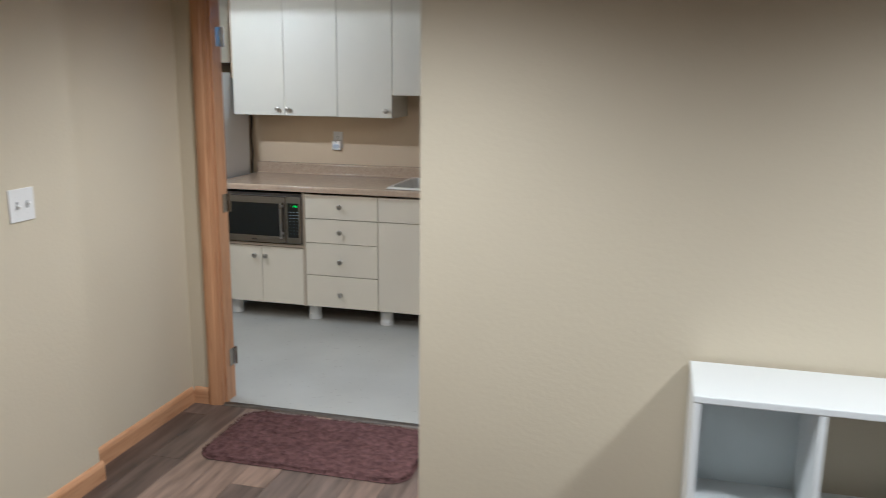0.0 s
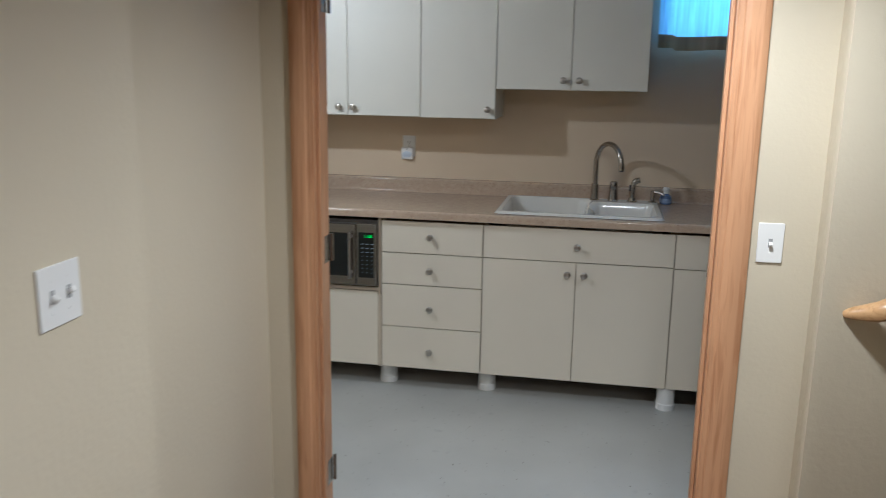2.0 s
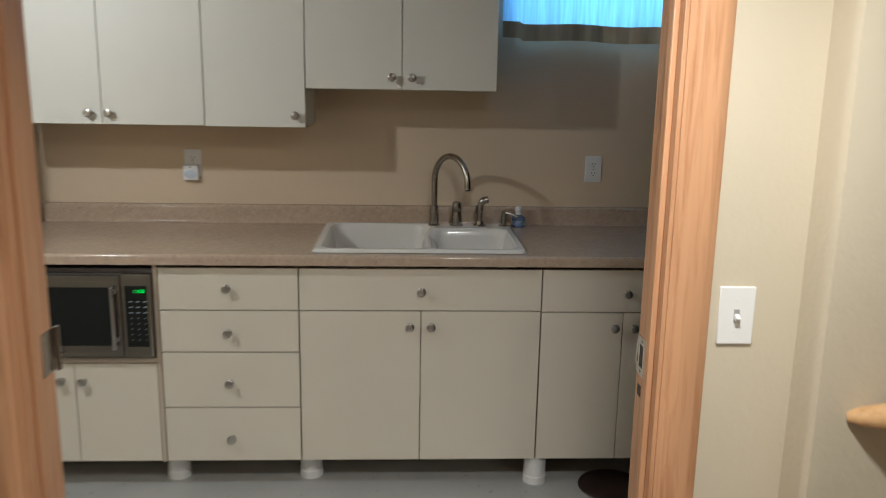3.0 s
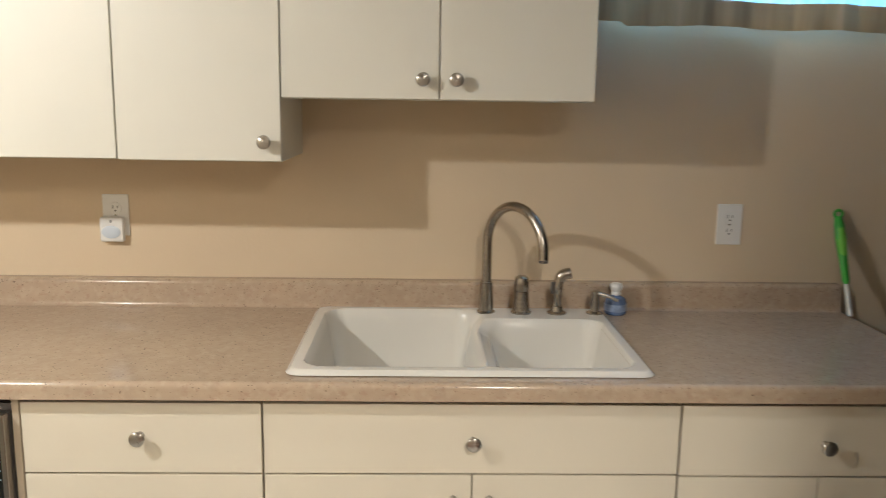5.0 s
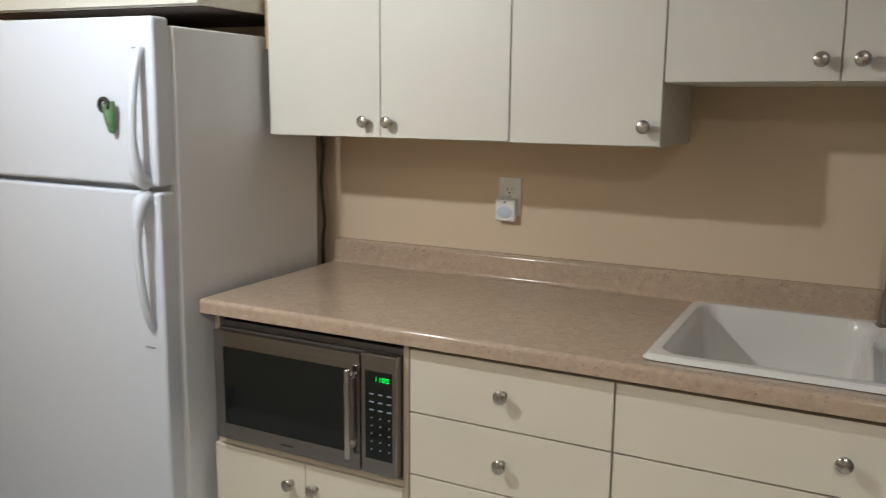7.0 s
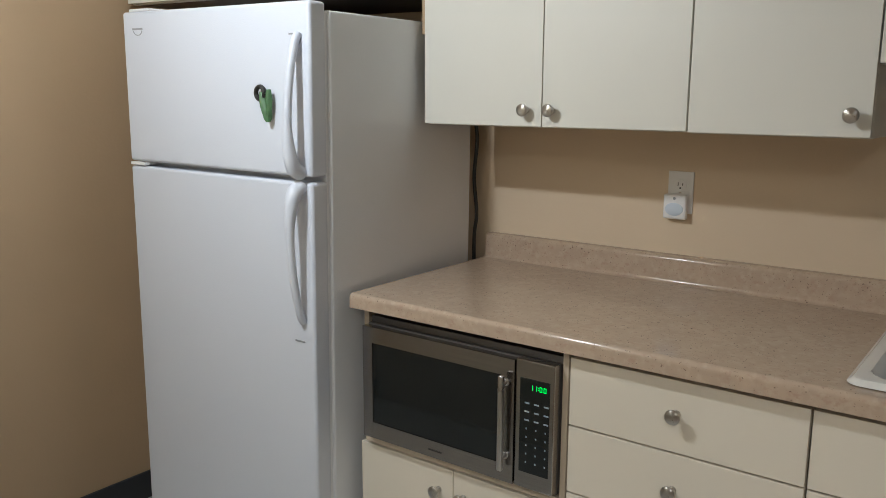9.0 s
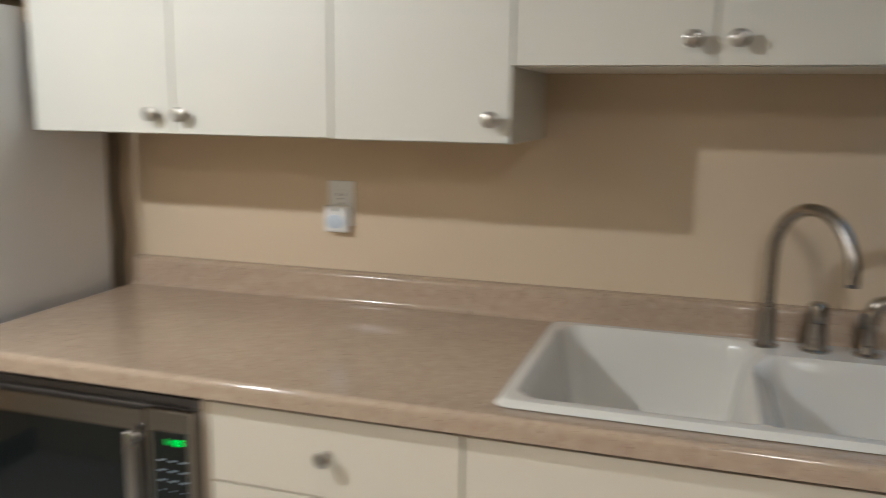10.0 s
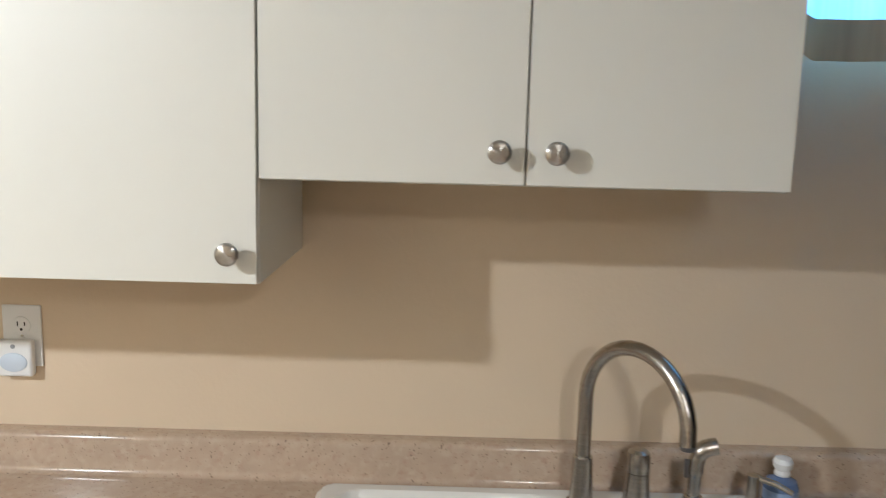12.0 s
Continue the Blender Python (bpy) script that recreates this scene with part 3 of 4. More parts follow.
# ---- double sink: bowls pressed into one enamelled sheet ----
def rounded(x, y, x0, x1, y0, y1, r):
    """Signed distance to a rounded rectangle, negative inside."""
    dx, dy = abs(x - (x0 + x1) / 2) - (x1 - x0) / 2 + r, abs(y - (y0 + y1) / 2) - (y1 - y0) / 2 + r
    return math.hypot(max(dx, 0), max(dy, 0)) + min(max(dx, dy), 0) - r


def ease(t):
    t = min(1, max(0, t))
    return t * t * (3 - 2 * t)


SX0, SX1, SY0, SY1 = -1.642, -0.848, 6.468, 7.030


def sink_height(x, y):
    rim = rounded(x, y, SX0, SX1, SY0, SY1, 0.03)
    z = CT + 0.002 + 0.011 * ease(-rim / 0.012)
    a = rounded(x, y, -1.610, -1.212, 6.498, 6.998, 0.055)
    b = rounded(x, y, -1.196, -0.878, 6.498, 6.905, 0.05)
    both = min(rounded(x, y, -1.610, -1.18, 6.498, 6.998, 0.055), rounded(x, y, -1.23, -0.878, 6.498, 6.905, 0.055))
    z -= 0.034 * ease(-both / 0.045)
    for d, deep in ((a, 0.151), (b, 0.131)):
        slope = ease((x + 1.192) / 0.075) if d is b else 1  # the divider falls off gently into the small bowl
        z -= slope * deep * (1 - (1 - ease(-d / 0.040)) ** 1.2) if d < 0 else 0
    return z


bm = bmesh.new()
NX, NY = 150, 108
cells = [[bm.verts.new((SX0 + (SX1 - SX0) * i / NX, SY0 + (SY1 - SY0) * j / NY, 0)) for i in range(NX + 1)] for j in range(NY + 1)]
for row in cells:
    for v in row:
        d = rounded(v.co.x, v.co.y, SX0, SX1, SY0, SY1, 0.03)
        if d > 0:
            cx, cy = min(max(v.co.x, SX0 + 0.03), SX1 - 0.03), min(max(v.co.y, SY0 + 0.03), SY1 - 0.03)
            k = Vector((v.co.x - cx, v.co.y - cy))
            k *= 0.03 / k.length
            v.co.x, v.co.y = cx + k.x, cy + k.y
        v.co.z = sink_height(v.co.x, v.co.y)
for j in range(NY):
    for i in range(NX):
        bm.faces.new((cells[j][i], cells[j][i + 1], cells[j + 1][i + 1], cells[j + 1][i]))
bmesh.ops.remove_doubles(bm, verts=bm.verts, dist=0.0002)
sink = thing("kitchen_sink", (-1.245, 6.75, 0.74), "white enamel double-bowl drop-in sink", "sink")
ob = part("basin", bm, CERAMIC, sink)
for dx, dy, dz in ((-1.413, 6.78, 0.751), (-1.032, 6.70, 0.771)):
    part("drain", lathe(((0.0, 0.0), (0.030, 0.001), (0.038, 0.004), (0.042, 0.0045), (0.043, 0.001)), (dx, dy, dz), "z", 24), CHROME, sink, "round metal drain")

# ---- faucet set on the sink deck ----
DECK = CT + 0.012
f = thing("faucet", (-1.177, 6.975, DECK), "tall brushed nickel gooseneck kitchen faucet", "faucet")
part("base", lathe(((0.0, 0.0), (0.0245, 0.0), (0.0245, 0.004), (0.0205, 0.007), (0.0178, 0.070), (0.0172, 0.084), (0.0150, 0.087)), (-1.177, 6.975, DECK), "z", 24), NICKEL, f)
A, B = Vector((-1.177, 6.975, 0)), Vector((-1.052, 6.800, 0))
arc = [Vector((-1.177, 6.975, 1.015 + 0.13 * k / 4)) for k in range(4)]
for k in range(19):
    a = math.pi * (1 - k / 18 * 1.02)
    s = 0.5 + 0.5 * math.cos(a)
    q = A.lerp(B, s)
    arc.append(Vector((q.x, q.y, 1.128 + 0.107 * math.sin(a))))
arc.append(arc[-1] + Vector((0.0005, -0.001, -0.009)))
part("spout", tube(arc, 0.0127, 18), NICKEL, f)
tipc = arc[-1]
part("aerator", lathe(((0.0, -0.006), (0.0115, -0.006), (0.0120, 0.0), (0.0120, 0.004)), tipc, "z", 18), DARKMETAL, f)

hd = part("handle", lathe(((0.0, 0.0), (0.028, 0.0), (0.028, 0.004), (0.024, 0.008), (0.0195, 0.062)), (-1.082, 6.968, DECK), "z", 24), NICKEL, f, "conical lever control")
part("cap", lathe(((0.0195, 0.063), (0.0203, 0.066), (0.0203, 0.088), (0.0185, 0.098), (0.012, 0.103), (0.0, 0.104)), (-1.082, 6.968, DECK), "z", 24), NICKEL, hd)

f = thing("side_sprayer", (-0.985, 6.966, DECK), "brushed nickel pull-out side sprayer", "sprayer")
part("collar", lathe(((0.0, 0.0), (0.026, 0.0), (0.026, 0.004), (0.018, 0.008), (0.016, 0.022), (0.013, 0.024)), (-0.985, 6.966, DECK), "z", 22), NICKEL, f)
part("wand", tube(spline([(-0.985, 6.966, DECK + 0.018), (-0.984, 6.966, DECK + 0.06), (-0.982, 6.966, DECK + 0.088), (-0.972, 6.965, DECK + 0.107), (-0.950, 6.963, DECK + 0.114)], 6), [0.0115] * 7 + [0.0135] * 8 + [0.015] * 10, 16), NICKEL, f)
part("trigger", box(-1.003, -0.995, 6.962, 6.970, DECK + 0.055, DECK + 0.088, 0.002), DARKMETAL, f)

f = thing("soap_dispenser", (-0.881, 6.968, DECK), "short brushed nickel built-in soap dispenser", "soap dispenser")
part("base", lathe(((0.0, 0.0), (0.023, 0.0), (0.023, 0.004), (0.012, 0.008), (0.011, 0.058), (0.012, 0.062), (0.0, 0.066)), (-0.881, 6.968, DECK), "z", 20), NICKEL, f)
part("nozzle", tube([(-0.881, 6.968, DECK + 0.059), (-0.850, 6.950, DECK + 0.054), (-0.826, 6.936, DECK + 0.044)], [0.0065, 0.0055, 0.0045], 10), NICKEL, f)

f = thing("dish_soap_bottle", (-0.812, 7.018, CT), "small blue dish soap bottle, white cap", "soap bottle")
part("bottle", lathe(((0.0, 0.0), (0.027, 0.0), (0.030, 0.004), (0.030, 0.034), (0.026, 0.045), (0.012, 0.052), (0.011, 0.056)), (-0.812, 7.018, CT), "z", 22), SOAPBLUE, f, "translucent blue bottle")
part("label", lathe(((0.0304, 0.010), (0.0304, 0.030)), (-0.812, 7.018, CT), "z", 22), material("pale_label", (0.24, 0.31, 0.47), 0.4, vary=0.3, scale=60), f, "pale blue label")
part("cap", lathe(((0.013, 0.054), (0.014, 0.058), (0.012, 0.064), (0.016, 0.070), (0.0175, 0.078), (0.014, 0.086), (0.0, 0.089)), (-0.812, 7.018, CT), "z", 20), WHITEPLASTIC, f, "white cap")


# ---- wall plates ----
def duplex(x, z, parent):
    for dz in (0.0195, -0.0195):
        face = part("receptacle", lathe(((0.0, -0.0075), (0.0165, -0.0075), (0.0172, -0.006), (0.0172, -0.003)), (x, BACK, z + dz), "y", 20), WHITEPLASTIC, parent)
        part("slot", boxes((x - 0.0075, x - 0.0055, BACK - 0.0082, BACK - 0.0072, z + dz - 0.001, z + dz + 0.008), (x + 0.0055, x + 0.0075, BACK - 0.0082, BACK - 0.0072, z + dz, z + dz + 0.007)), SLOT, face)
        part("ground_hole", lathe(((0.0, -0.0082), (0.0026, -0.0082), (0.0026, -0.007)), (x, BACK, z + dz - 0.007), "y", 10), SLOT, face)


def outlet(x, z, label):
    o = thing("wall_outlet", (x, BACK, z - 0.058), label, "outlet")
    part("plate", box(x - 0.036, x + 0.036, BACK - 0.0058, BACK - 0.0002, z - 0.058, z + 0.058, 0.002), WHITEPLASTIC, o)
    duplex(x, z, o)
    part("screw", lathe(((0.0, -0.0068), (0.003, -0.0064), (0.003, -0.005)), (x, BACK, z), "y", 10), CHROME, o)
    return o


outlet(-0.480, 1.165, "white duplex wall outlet beside the sink")
outlet(-2.2045, 1.172, "white duplex outlet holding a night light")
n = thing("night_light", (-2.212, BACK, 1.098), "white plug-in night light with oval lens", "night light")
part("housing", box(-2.244, -2.178, BACK - 0.027, BACK - 0.0085, 1.099, 1.168, 0.006, 3), WHITEPLASTIC, n)
b = lathe(((0.0, -0.0305), (0.013, -0.030), (0.0175, -0.0285), (0.0185, -0.025)), (0, 0, 0), "y", 26)
bmesh.ops.scale(b, verts=b.verts, vec=(1.45, 1, 1))
bmesh.ops.translate(b, verts=b.verts, vec=(-2.212, BACK, 1.127))
part("lens", b, LENS, n, "frosted oval lens")
part("sensor", lathe(((0.0, -0.0285), (0.004, -0.028), (0.0045, -0.026)), (-2.212, BACK, 1.157), "y", 14), GREYPLASTIC, n)


def toggle_plate(name, centre, facing, gangs, label):
    """A switch plate on a wall; facing "y": the wall looks towards -y, "x": towards +x."""
    o = thing(name, centre, label, "light switch")
    w = 0.035 + 0.0235 * (gangs - 1)

    def put(b):
        if facing == "x":
            bmesh.ops.rotate(b, verts=b.verts, cent=(0, 0, 0), matrix=Matrix.Rotation(radians(90), 3, "Z"))
        bmesh.ops.translate(b, verts=b.verts, vec=centre)
        return b

    part("plate", put(box(-w, w, -0.006, -0.0002, -0.057, 0.057, 0.0022)), WHITEPLASTIC, o)
    for k in range(gangs):
        gx = (k - (gangs - 1) / 2) * 0.047
        part("slot", put(box(gx - 0.0055, gx + 0.0055, -0.0066, -0.0058, -0.0125, 0.0125)), GREYPLASTIC, o)
        b = box(gx - 0.0045, gx + 0.0045, -0.019, -0.005, -0.005, 0.005, 0.0012)
        bmesh.ops.rotate(b, verts=b.verts, cent=(gx, -0.005, 0), matrix=Matrix.Rotation(radians(-28 if k else 28), 3, "X"))
        part("toggle", put(b), WHITEPLASTIC, o)
        for sz in (-0.030, 0.030):
            part("screw", put(lathe(((0.0, -0.0068), (0.0028, -0.0064), (0.0028, -0.005)), (gx, 0, sz), "y", 10)), WHITEPLASTIC, o)


toggle_plate("light_switch", (-0.672, DOORWALL, 1.125), "y", 1, "white single toggle switch beside doorway")
toggle_plate("light_switch", (-2.10, 3.900, 1.182), "x", 2, "white double toggle switch on tan wall")
o = thing("wall_outlet", (-2.10, 3.565, 0.33), "white outlet plate low on tan wall", "outlet")
part("plate", box(-2.0998, -2.094, 3.529, 3.601, 0.332, 0.446, 0.002), WHITEPLASTIC, o)
for dz in (0.0195, -0.0195):
    part("receptacle", lathe(((0.0172, 0.003), (0.0172, 0.006), (0.0165, 0.0075), (0.0, 0.0075)), (-2.10, 3.565, 0.389 + dz), "x", 20), WHITEPLASTIC, o)

TY = 3.530  # thermostat
t = thing("thermostat", (-2.10, TY, 1.43), "white baseboard-heater thermostat with round dial", "thermostat")
part("housing", box(-2.0995, -2.072, TY - 0.036, TY + 0.036, 1.428, 1.541, 0.004, 3), WHITEPLASTIC, t)
part("dial", lathe(((0.019, 0.027), (0.019, 0.037), (0.017, 0.039), (0.0, 0.039)), (-2.10, TY + 0.010, 1.470), "x", 26), WHITEPLASTIC, t, "round white dial")
part("dial_grip", box(-2.062, -2.056, TY + 0.007, TY + 0.013, 1.453, 1.487, 0.001), WHITEPLASTIC, t)
for k in range(8):
    for vz in (1.5345, 1.4275):
        part("vent", box(-2.0865, -2.0715, TY - 0.030 + 0.0078 * k, TY - 0.027 + 0.0078 * k, vz, vz + 0.007), GREYPLASTIC, t)
part("print", box(-2.0722, -2.0716, TY - 0.010, TY + 0.018, 1.514, 1.5165), GREYPRINT, t)

# ---- stair handrail ----
r = thing("stair_handrail", (-0.2, 4.86, 0.95), "rounded light oak stair handrail on brackets", "handrail")
d = Vector((math.cos(radians(27)), 0, math.sin(radians(27))))
WY, RY = 4.93, 4.866
start = Vector((-0.412, RY, 0.990))
tip = Vector((-0.484, WY + 0.002, 0.960))
path = [tip, tip.lerp(start, 0.25), tip.lerp(start, 0.9), start + d * 0.012] + [start + d * k for k in (0.03, 0.4, 0.9, 1.6, 2.4)]
part("rail", tube(path, [0.011, 0.019, 0.0295, 0.031, 0.0305, 0.0305, 0.0305, 0.0305, 0.0305], 14, flat=0.85), RAILWOOD, r)
for k in (0.40, 1.2, 2.0):
    q = start + d * k
    part("bracket", tube([(q.x, WY, q.z - 0.07), (q.x, WY - 0.03, q.z - 0.07), (q.x, RY + 0.006, q.z - 0.045), (q.x, RY, q.z - 0.02)], 0.007, 8), NICKEL, r)

# ---- microwave in the niche ----
MY = 6.428
m = thing("microwave", (-2.496, 6.65, 0.524), "stainless steel microwave with black glass door", "microwave")
part("body", boxes((-2.782, -2.2095, MY + 0.035, 6.86, 0.535, 0.862), (-2.782, -2.2095, MY + 0.022, MY + 0.034, 0.535, 0.846)), DARKMETAL, m, "dark grey metal case", smooth=False)
for fx in (-2.75, -2.25):
    part("foot", lathe(((0.012, 0.0), (0.012, 0.011)), (fx, 6.50, 0.524), "z", 12), BLACKPLASTIC, m)
    part("foot", lathe(((0.012, 0.0), (0.012, 0.011)), (fx, 6.82, 0.524), "z", 12), BLACKPLASTIC, m)
door = part("door", boxes((-2.784, -2.316, MY, MY + 0.022, 0.800, 0.842), (-2.784, -2.316, MY, MY + 0.022, 0.538, 0.582), (-2.784, -2.752, MY, MY + 0.022, 0.582, 0.800), (-2.352, -2.316, MY, MY + 0.022, 0.582, 0.800)), STEEL, m, "brushed steel door frame", smooth=False)
part("window", box(-2.752, -2.352, MY + 0.003, MY + 0.016, 0.582, 0.800), BLACKGLASS, door, "dark glass window")
h = part("handle", box(-2.347, -2.332, MY - 0.026, MY - 0.013, 0.572, 0.806, 0.005, 3), BARSTEEL, door, "vertical bar handle")
for hz in (0.605, 0.785):
    part("handle_post", lathe(((0.007, -0.015), (0.007, -0.001), (0.010, 0.0), (0.010, 0.001)), (-2.3395, MY, hz), "y", 14), BARSTEEL, h)
panel = part("control_panel", box(-2.312, -2.211, MY, MY + 0.022, 0.538, 0.848, 0.003), STEEL, m, "steel control panel surround")
part("key_field", box(-2.300, -2.222, MY - 0.0012, MY + 0.004, 0.578, 0.806, 0.001, 1), BLACKGLASS, panel, "black key field")
seg = []
for k, (on) in enumerate(((0, 1, 1, 0, 0, 0, 0), (0, 1, 1, 0, 0, 0, 0), (1, 1, 1, 1, 1, 1, 0), (1, 1, 1, 1, 1, 1, 0))):
    x0, z0, w, hh, e = -2.272 + 0.0105 * k + (0.003 if k > 1 else 0), 0.781, 0.0065, 0.0115, 0.0013
    rows = ((x0, x0 + w, z0 + hh - e, z0 + hh), (x0 + w - e, x0 + w, z0 + hh / 2, z0 + hh), (x0 + w - e, x0 + w, z0, z0 + hh / 2), (x0, x0 + w, z0, z0 + e),
            (x0, x0 + e, z0, z0 + hh / 2), (x0, x0 + e, z0 + hh / 2, z0 + hh), (x0, x0 + w, z0 + hh / 2, z0 + hh / 2 + e))
    seg += [(a, c2, MY - 0.0022, MY - 0.0014, b2, d2) for (a, c2, b2, d2), s in zip(rows, on) if s]
for dz in (0.7835, 0.7885):
    seg.append((-2.2515, -2.2500, MY - 0.0022, MY - 0.0014, dz, dz + 0.0022))
part("display", boxes(*seg), GREENGLOW, panel, "green lit clock reading 11:00", smooth=False)
for row in range(8):
    for col in range(3):
        kx, kz = -2.290 + 0.025 * col, 0.748 - 0.0205 * row
        w = 0.012 if row < 3 else 0.003
        part("key_print", box(kx + 0.004 - (0 if row < 3 else -0.004), kx + 0.004 + w + (0 if row < 3 else 0.004), MY - 0.0020, MY - 0.0013, kz - 0.0018, kz + 0.0018), PALEPRINT, panel)
part("badge", box(-2.565, -2.525, MY - 0.0012, MY + 0.001, 0.556, 0.5595), BLACKPLASTIC, door)

# ---- fridge ----
FX0, FX1, FY = -3.606, -2.864, 6.305
fr = thing("refrigerator", (-3.231, 6.66, 0), "white top-freezer refrigerator with textured doors", "refrigerator")
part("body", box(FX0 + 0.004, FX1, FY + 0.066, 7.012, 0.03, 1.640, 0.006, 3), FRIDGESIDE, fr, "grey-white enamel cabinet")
for dx in (FX0 + 0.05, FX1 - 0.05):
    for dy in (FY + 0.12, 6.96):
        part("foot", lathe(((0.02, -0.0035 if dx < -3.2 else 0.0035), (0.02, 0.032)), (dx, dy, 0), "z", 12), BLACKPLASTIC, fr)
part("kick_grille", box(FX0 + 0.02, FX1 - 0.02, FY + 0.04, FY + 0.071, 0.035, 0.10, 0.003), GREYPLASTIC, fr)
part("gasket", box(FX0 + 0.02, FX1 - 0.008, FY + 0.056, FY + 0.067, 0.12, 1.635), FRIDGESIDE, fr)
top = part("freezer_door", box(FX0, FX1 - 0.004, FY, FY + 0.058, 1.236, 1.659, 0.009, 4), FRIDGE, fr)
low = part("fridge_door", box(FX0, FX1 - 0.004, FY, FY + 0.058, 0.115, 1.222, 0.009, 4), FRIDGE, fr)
part("hinge_cover", box(FX0 + 0.015, FX0 + 0.11, FY + 0.01, FY + 0.14, 1.659, 1.668, 0.005, 3), WHITEPLASTIC, fr)
part("hinge_plate", box(FX0 + 0.004, FX0 + 0.07, FY - 0.002, FY + 0.07, 1.2245, 1.2335, 0.001, 1), WHITEPLASTIC, fr)


def fridge_handle(parent, z0, z1, narrow_low):
    x = FX1 - 0.040
    path, rad = [], []
    for k in range(25):
        t = k / 24
        u = 1 - t if narrow_low else t
        bow = max(0, math.sin(math.pi * u ** 0.65)) ** 0.6
        path.append((x, FY - 0.002 - 0.042 * bow, z0 + (z1 - z0) * t))
        wide = (1 - t) if not narrow_low else t
        rad.append(0.0105 + 0.009 * ease((wide - 0.6) / 0.4))
    hb = tube(path, rad, 14)
    part("handle", hb, FRIDGE, parent, "bowed white plastic handle")


fridge_handle(top, 1.244, 1.582, False)
fridge_handle(low, 0.862, 1.214, True)
part("trim_line", box(FX1 - 0.072, FX1 - 0.038, FY - 0.0015, FY + 0.001, 1.580, 1.584), GREYPRINT, top)
part("trim_line", box(FX1 - 0.072, FX1 - 0.038, FY - 0.0015, FY + 0.001, 0.806, 0.810), GREYPRINT, low)
b = tube([(FX0 + 0.070 + 0.019 * math.cos(a), FY - 0.0002, 1.606 + 0.0125 * math.sin(a)) for a in (math.pi * (1 + k / 20) for k in range(21))], 0.0013, 6)
badge = part("badge", b, GREYPRINT, top, "small printed maker's mark")
part("badge_print", box(FX0 + 0.046, FX0 + 0.092, FY - 0.0012, FY + 0.0005, 1.608, 1.613), GREYPRINT, badge)
mg = thing("fridge_magnet", (-2.985, FY, 1.36), "green peg-shaped magnet on the freezer door", "magnet")
part("clip", tube(spline([(-2.992, FY - 0.008, 1.440), (-2.985, FY - 0.008, 1.415), (-2.975, FY - 0.008, 1.388), (-2.972, FY - 0.008, 1.366)], 6), [0.007, 0.008, 0.009, 0.010, 0.011, 0.0115, 0.012, 0.0125, 0.013, 0.013, 0.013, 0.013, 0.0125, 0.012, 0.0115, 0.011, 0.010, 0.008, 0.005], 14, flat=0.5), MAGNETGREEN, mg)
b = bmesh.new()
tube([(-3.000 + 0.016 * math.cos(a), FY - 0.007, 1.437 + 0.016 * math.sin(a)) for a in (2 * math.pi * k / 20 for k in range(21))], 0.006, 8, bm=b)
part("ring", b, BLACKPLASTIC, mg, "dark ring")
part("clip_leg", tube([(-2.968, FY - 0.008, 1.446), (-2.966, FY - 0.009, 1.42), (-2.969, FY - 0.008, 1.38)], [0.006, 0.009, 0.006], 14, flat=0.5), MAGNETGREEN, mg)
cord = [(-2.874, 7.05, 1.40), (-2.856, 7.05, 1.30), (-2.866, 7.05, 1.18), (-2.855, 7.05, 1.06), (-2.864, 7.05, 0.95), (-2.852, 7.05, 0.6), (-2.85, 7.05, 0.2)]
solid("power_cord", tube(spline(cord, 8), 0.006, 8), BLACKPLASTIC, "black power cord behind the fridge", "cord")

fr.rotation_euler = (0, radians(0.6), radians(1.9))  # stands a little out of level

# ---- scrub brush leaning on the backsplash ----
br = thing("dish_brush", (-0.166, 7.0, CT), "green-handled dish wand leaning on the wall", "dish brush")
p0, p1 = Vector((-0.164, 6.985, CT + 0.006)), Vector((-0.176, 7.086, 1.205))
part("shaft", tube([p0, p0.lerp(p1, 0.34)], 0.0065, 10), WHITEPLASTIC, br, "clear white shaft")
part("handle", tube([p0.lerp(p1, s) for s in (0.30, 0.34, 0.5, 0.62, 0.75, 0.88, 0.95)], [0.006, 0.010, 0.011, 0.0135, 0.0150, 0.0135, 0.010], 14), GREEN, br, "glossy green handle")
part("grip", tube([p0.lerp(p1, s) + Vector((0, -0.004, 0)) for s in (0.55, 0.6, 0.72, 0.84, 0.88)], [0.006, 0.0115, 0.0130, 0.0115, 0.005], 12), LIME, br, "lime green grip")
q = p0.lerp(p1, 0.985)
b = bmesh.new()
tube([(q.x + 0.011 * math.cos(a), q.y - 0.004, q.z + 0.011 * math.sin(a)) for a in (2 * math.pi * k / 16 for k in range(17))], 0.0045, 8, bm=b)
part("hanging_loop", b, GREEN, br)

# ---- window and its curtain ----
w = solid("window_1", boxes((-0.87, -0.025, 7.24, 7.29, 1.74, 1.78), (-0.87, -0.025, 7.24, 7.29, 2.08, 2.12), (-0.87, -0.83, 7.24, 7.29, 1.78, 2.08), (-0.065, -0.025, 7.24, 7.29, 1.78, 2.08), (-0.4675, -0.4275, 7.24, 7.29, 1.78, 2.08)), WHITEPLASTIC, "white framed basement window behind the curtain", "window", "structure")
glass = bpy.data.materials.new("window_glass")
glass.use_nodes = True
gb = glass.node_tree.nodes["Principled BSDF"]
gb.inputs["Transmission Weight"].default_value, gb.inputs["Roughness"].default_value, gb.inputs["IOR"].default_value = 1.0, 0.02, 1.45
for x0, x1 in ((-0.83, -0.4675), (-0.4275, -0.065)):
    g = part("pane", box(x0, x1, 7.262, 7.267, 1.78, 2.08), glass, w)
    g.visible_shadow = False
